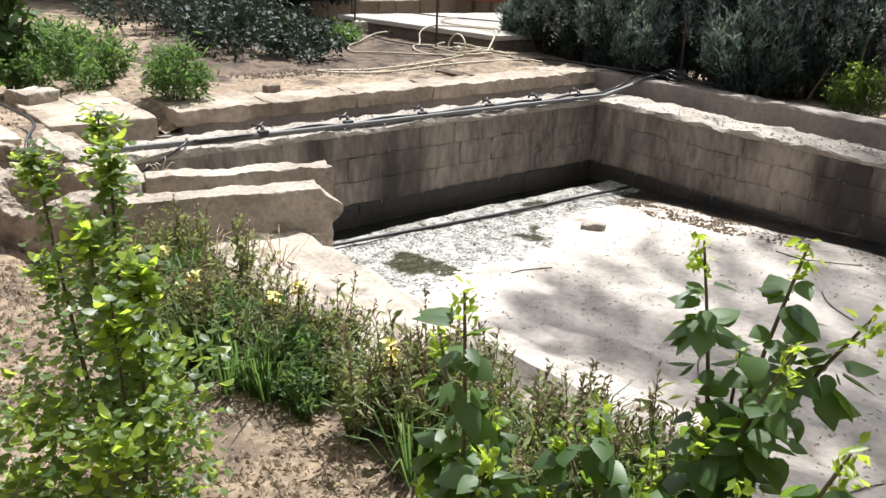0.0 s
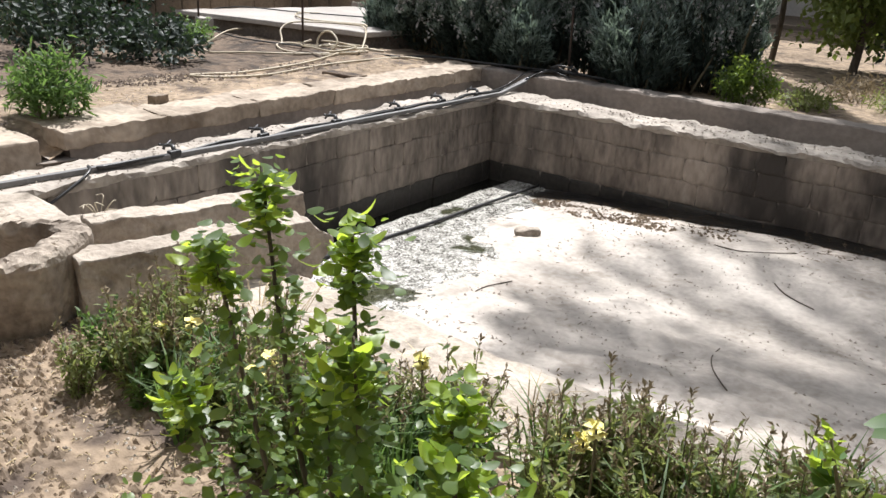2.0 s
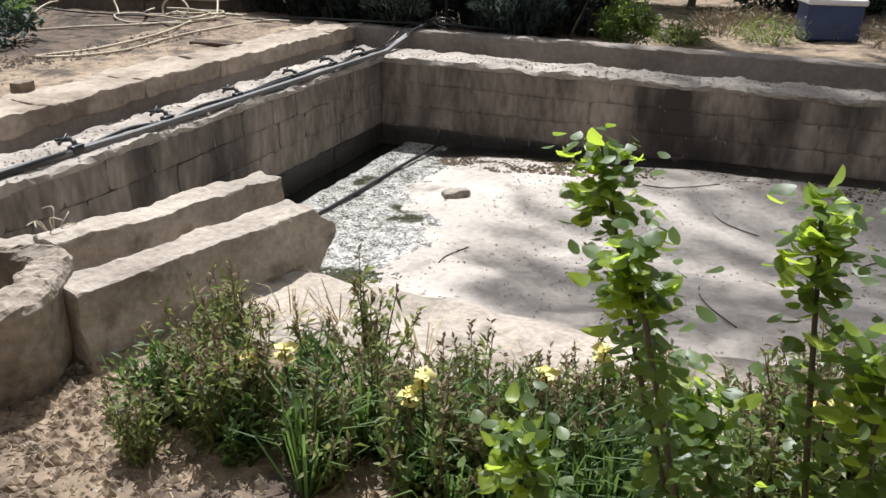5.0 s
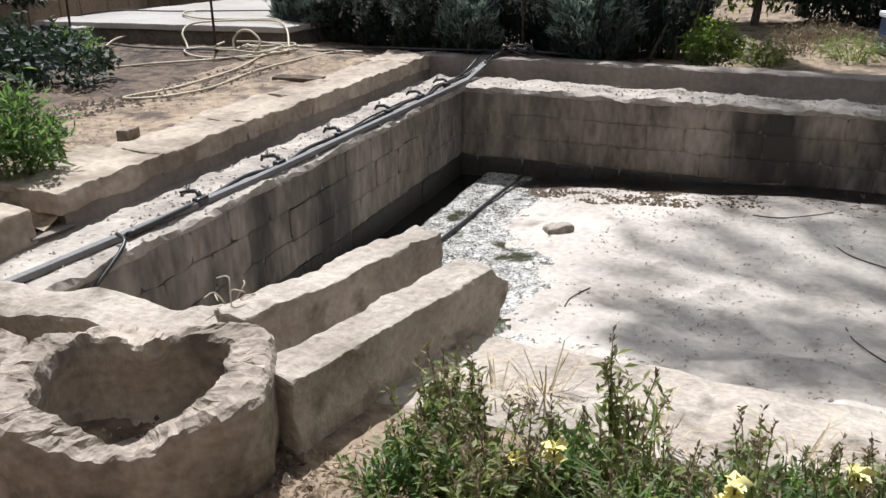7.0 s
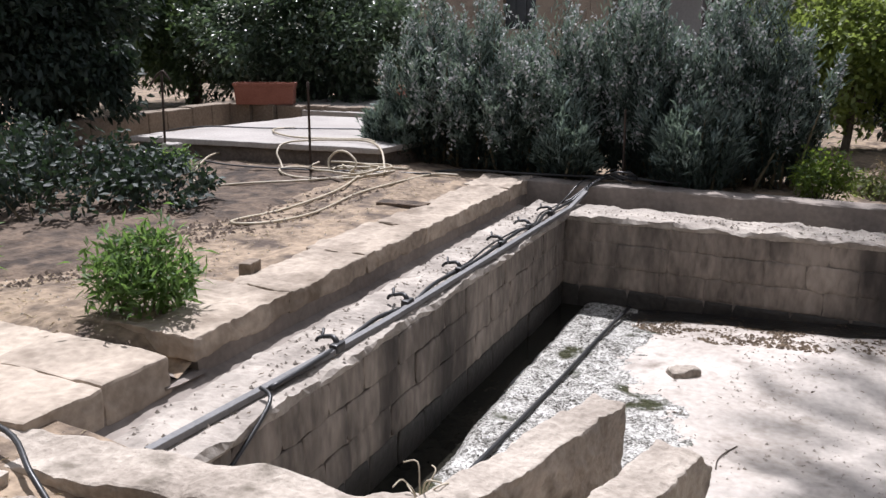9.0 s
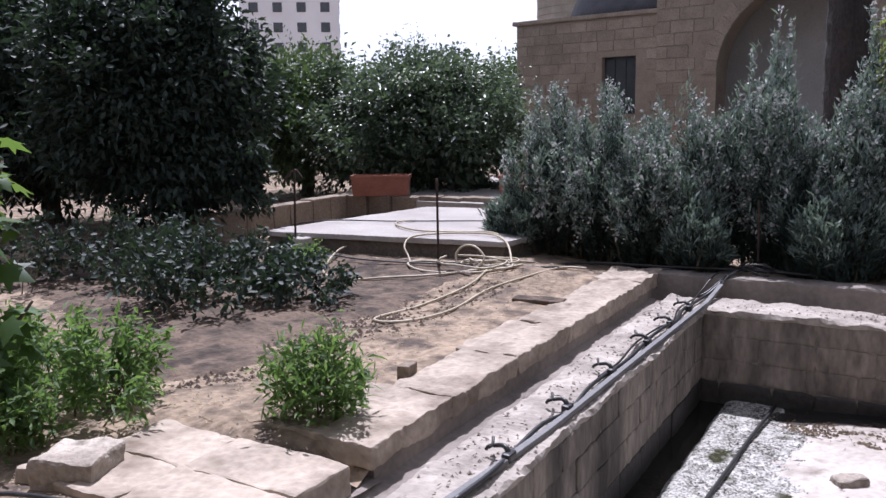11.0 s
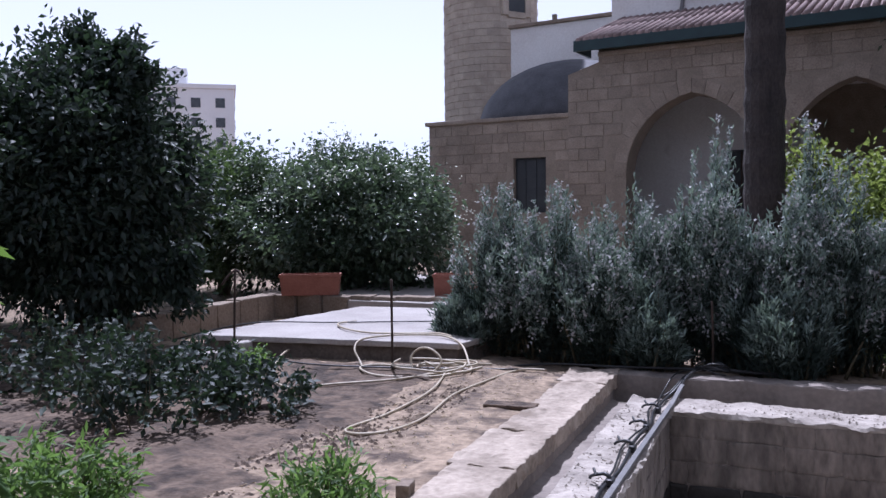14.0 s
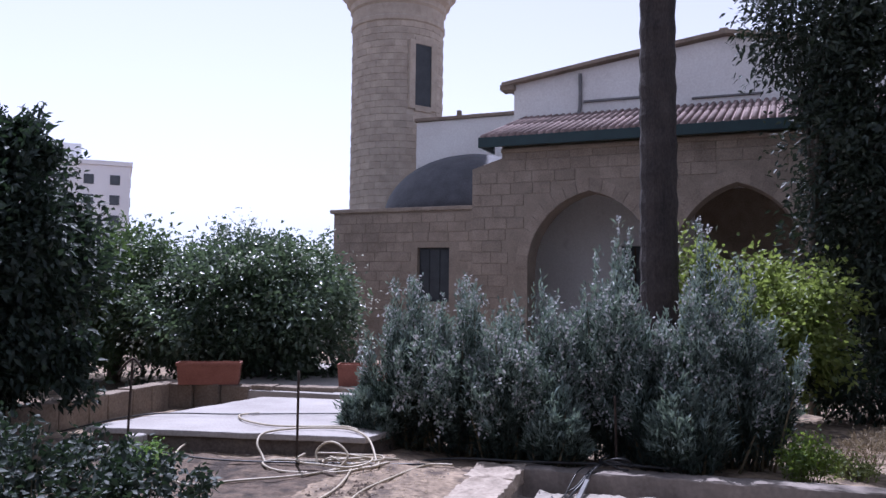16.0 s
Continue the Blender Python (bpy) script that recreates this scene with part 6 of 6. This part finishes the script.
def circle(r, z, n=40):
    return [Vector((math.cos(a) * r, math.sin(a) * r, z)) for a in np.linspace(0, math.tau, n + 1)[:-1]]


v, f = loft([circle(R, -4.3), circle(R * 1.0, H)])
core = mesh_object("shaft", v, f, TOWERSTONE, tower, True)
row, z = 0, 0.05
while z < H:
    n = 24
    for k in range(n):
        a = (k + 0.5 * (row % 2)) / n * math.tau
        if math.sin(a) < 0.35:
            x, y = math.cos(a) * (R - 0.012), math.sin(a) * (R - 0.012)
            if not (abs(a - math.radians(329)) < 0.36 and 3.1 < z + 0.12 < 5.35):
                ashlar(core, "stone_block", 0.385, 0.205, 0.06, TOWERSTONE, (x, y, z + 0.105), math.degrees(a) + 90)
    z, row = z + 0.21, row + 1
slit = math.radians(329)


def on_shaft(name, u, z, w, h, d, depth, mat):
    r = R + depth
    ashlar(tower, name, w, h, d, mat, (math.cos(slit) * r - math.sin(slit) * u, math.sin(slit) * r + math.cos(slit) * u, z), 329 + 90)


on_shaft("slit_window", 0, 4.25, 0.62, 1.95, 0.1, -0.045, DARK)
on_shaft("window_jamb", -0.40, 4.25, 0.2, 2.15, 0.2, -0.06, TOWERSTONE)
on_shaft("window_jamb", 0.40, 4.25, 0.2, 2.15, 0.2, -0.06, TOWERSTONE)
on_shaft("window_lintel", 0, 5.31, 0.62, 0.2, 0.2, -0.07, TOWERSTONE)
on_shaft("window_sill", 0, 3.20, 0.62, 0.18, 0.2, -0.05, TOWERSTONE)
prof = [(1.47, 5.90), (1.52, 5.94), (1.52, 6.06), (1.49, 6.10), (1.49, 6.45), (1.55, 6.52), (1.56, 6.68), (1.68, 6.80), (1.72, 7.0), (1.88, 7.12), (1.94, 7.3), (2.1, 7.45), (2.1, 7.7), (2.2, 7.75), (2.2, 7.95), (2.1, 7.95), (2.1, 8.8), (1.2, 8.8), (1.2, 12.0), (0.3, 15.0)]
v, f = loft([circle(r, z) for r, z in prof])
mesh_object("balcony", v, f, TOWERSTONE, tower, False)

# ---- far white house ----
house = base("white_house", -84, 92, 0, "distant white apartment house with small windows", "building", "", 38)
front = part("wall", slab_bm(-7.5, 7.5, 0, 12, -1, 20.5, 0.1), RENDER_WHITE, house)
part("parapet", slab_bm(-7.8, 7.8, -0.3, 12.3, 20.5, 21.2, 0.1), RENDER_WHITE, house)
part("roof_room", slab_bm(-6.5, 0.5, 3, 8, 21.2, 24.0, 0.1), RENDER_WHITE, house)
for zz in (2.5, 5.5, 8.5, 11.5, 14.5, 17.5):
    for xx in (-5.4, -1.8, 1.8, 5.4):
        window = part("window", slab_bm(xx - 0.85, xx + 0.85, -0.06, 0.1, zz, zz + 1.7, 0.02), RENDER_WHITE, house)
        part("pane", slab_bm(xx - 0.7, xx + 0.7, -0.1, -0.05, zz + 0.12, zz + 1.58, 0.0), GLASS, window)
    for yy in (3, 8):
        window = part("window", slab_bm(7.45, 7.58, yy - 0.8, yy + 0.8, zz, zz + 1.7, 0.02), RENDER_WHITE, house)
        part("pane", slab_bm(7.56, 7.63, yy - 0.65, yy + 0.65, zz + 0.12, zz + 1.58, 0.0), GLASS, window)

# ---- blocks of the pool walls ----
rngp = random.Random(8)


worn = {}


def worn_block(parent, w, h, mat, loc, rz):
    """A block with a bulging face and chipped, rounded, uneven edges."""
    key = (round(w, 2), round(h, 2), mat.name, rngp.randrange(3))
    if key not in worn:
        rings = []
        wander = [(rngp.uniform(-0.010, 0.007), rngp.uniform(-0.010, 0.007)) for k in range(16)]
        for inset, y in ((0.0, 0.03), (0.0, -0.018), (0.008, -0.022), (0.026, -0.025)):
            ring = []
            for k in range(16):
                side, part_way = k // 4, k % 4 / 2 - 1
                px, pz = ((part_way, -1), (1, part_way), (-part_way, 1), (-1, -part_way))[side]
                pull = 0.93 if k % 4 == 0 else 1
                ring.append(Vector((px * pull * (w / 2 - inset) + wander[k][0] * abs(px), y, pz * pull * (h / 2 - inset) + wander[k][1] * abs(pz))))
            rings.append(ring)
        v, f = loft(rings)
        worn[key] = mesh_object("stone_block", v, f, mat, parent)
        bm = bmesh.new()
        bm.from_mesh(worn[key].data)
        bmesh.ops.recalc_face_normals(bm, faces=bm.faces[:])
        bm.to_mesh(worn[key].data)
        bm.free()
        ob = worn[key]
    else:
        ob = new("stone_block", worn[key].data)
        ob.parent = parent
    ob.matrix_local = pose(*loc, 0, 0, rz)


# bottom course only: shade at the wall foot painted into the block colour
SHADEBLOCK = material("shaded_block", (0.012, 0.012, 0.011), (0.07, 0.062, 0.054), 1.5, 22, 0.55, 0.9, mix=0.35, vary=0.13, bump_size=0.03)


def courses(parent, length, along):
    heights = (0.19, 0.21, 0.20, 0.28)
    z = LEDGE_Z - 0.055
    for row, h in enumerate(heights):
        p = -rngp.uniform(0, 0.25)
        while p < length:
            w = rngp.choice((0.24, 0.33, 0.39, 0.45))
            a, b = max(p, 0.0), min(p + w, length)
            if b - a > 0.08:
                bump = rngp.uniform(-0.006, 0.010)
                width, height = round((b - a) / 0.03) * 0.03 - 0.004, h - 0.005
                stone = SHADEBLOCK if row == 3 else BLOCK
                if along == "y":
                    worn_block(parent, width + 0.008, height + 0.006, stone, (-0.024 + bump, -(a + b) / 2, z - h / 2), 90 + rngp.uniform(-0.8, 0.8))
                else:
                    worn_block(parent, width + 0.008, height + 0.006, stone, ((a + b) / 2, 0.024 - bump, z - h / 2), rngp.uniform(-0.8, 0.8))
            p += w
        z -= h


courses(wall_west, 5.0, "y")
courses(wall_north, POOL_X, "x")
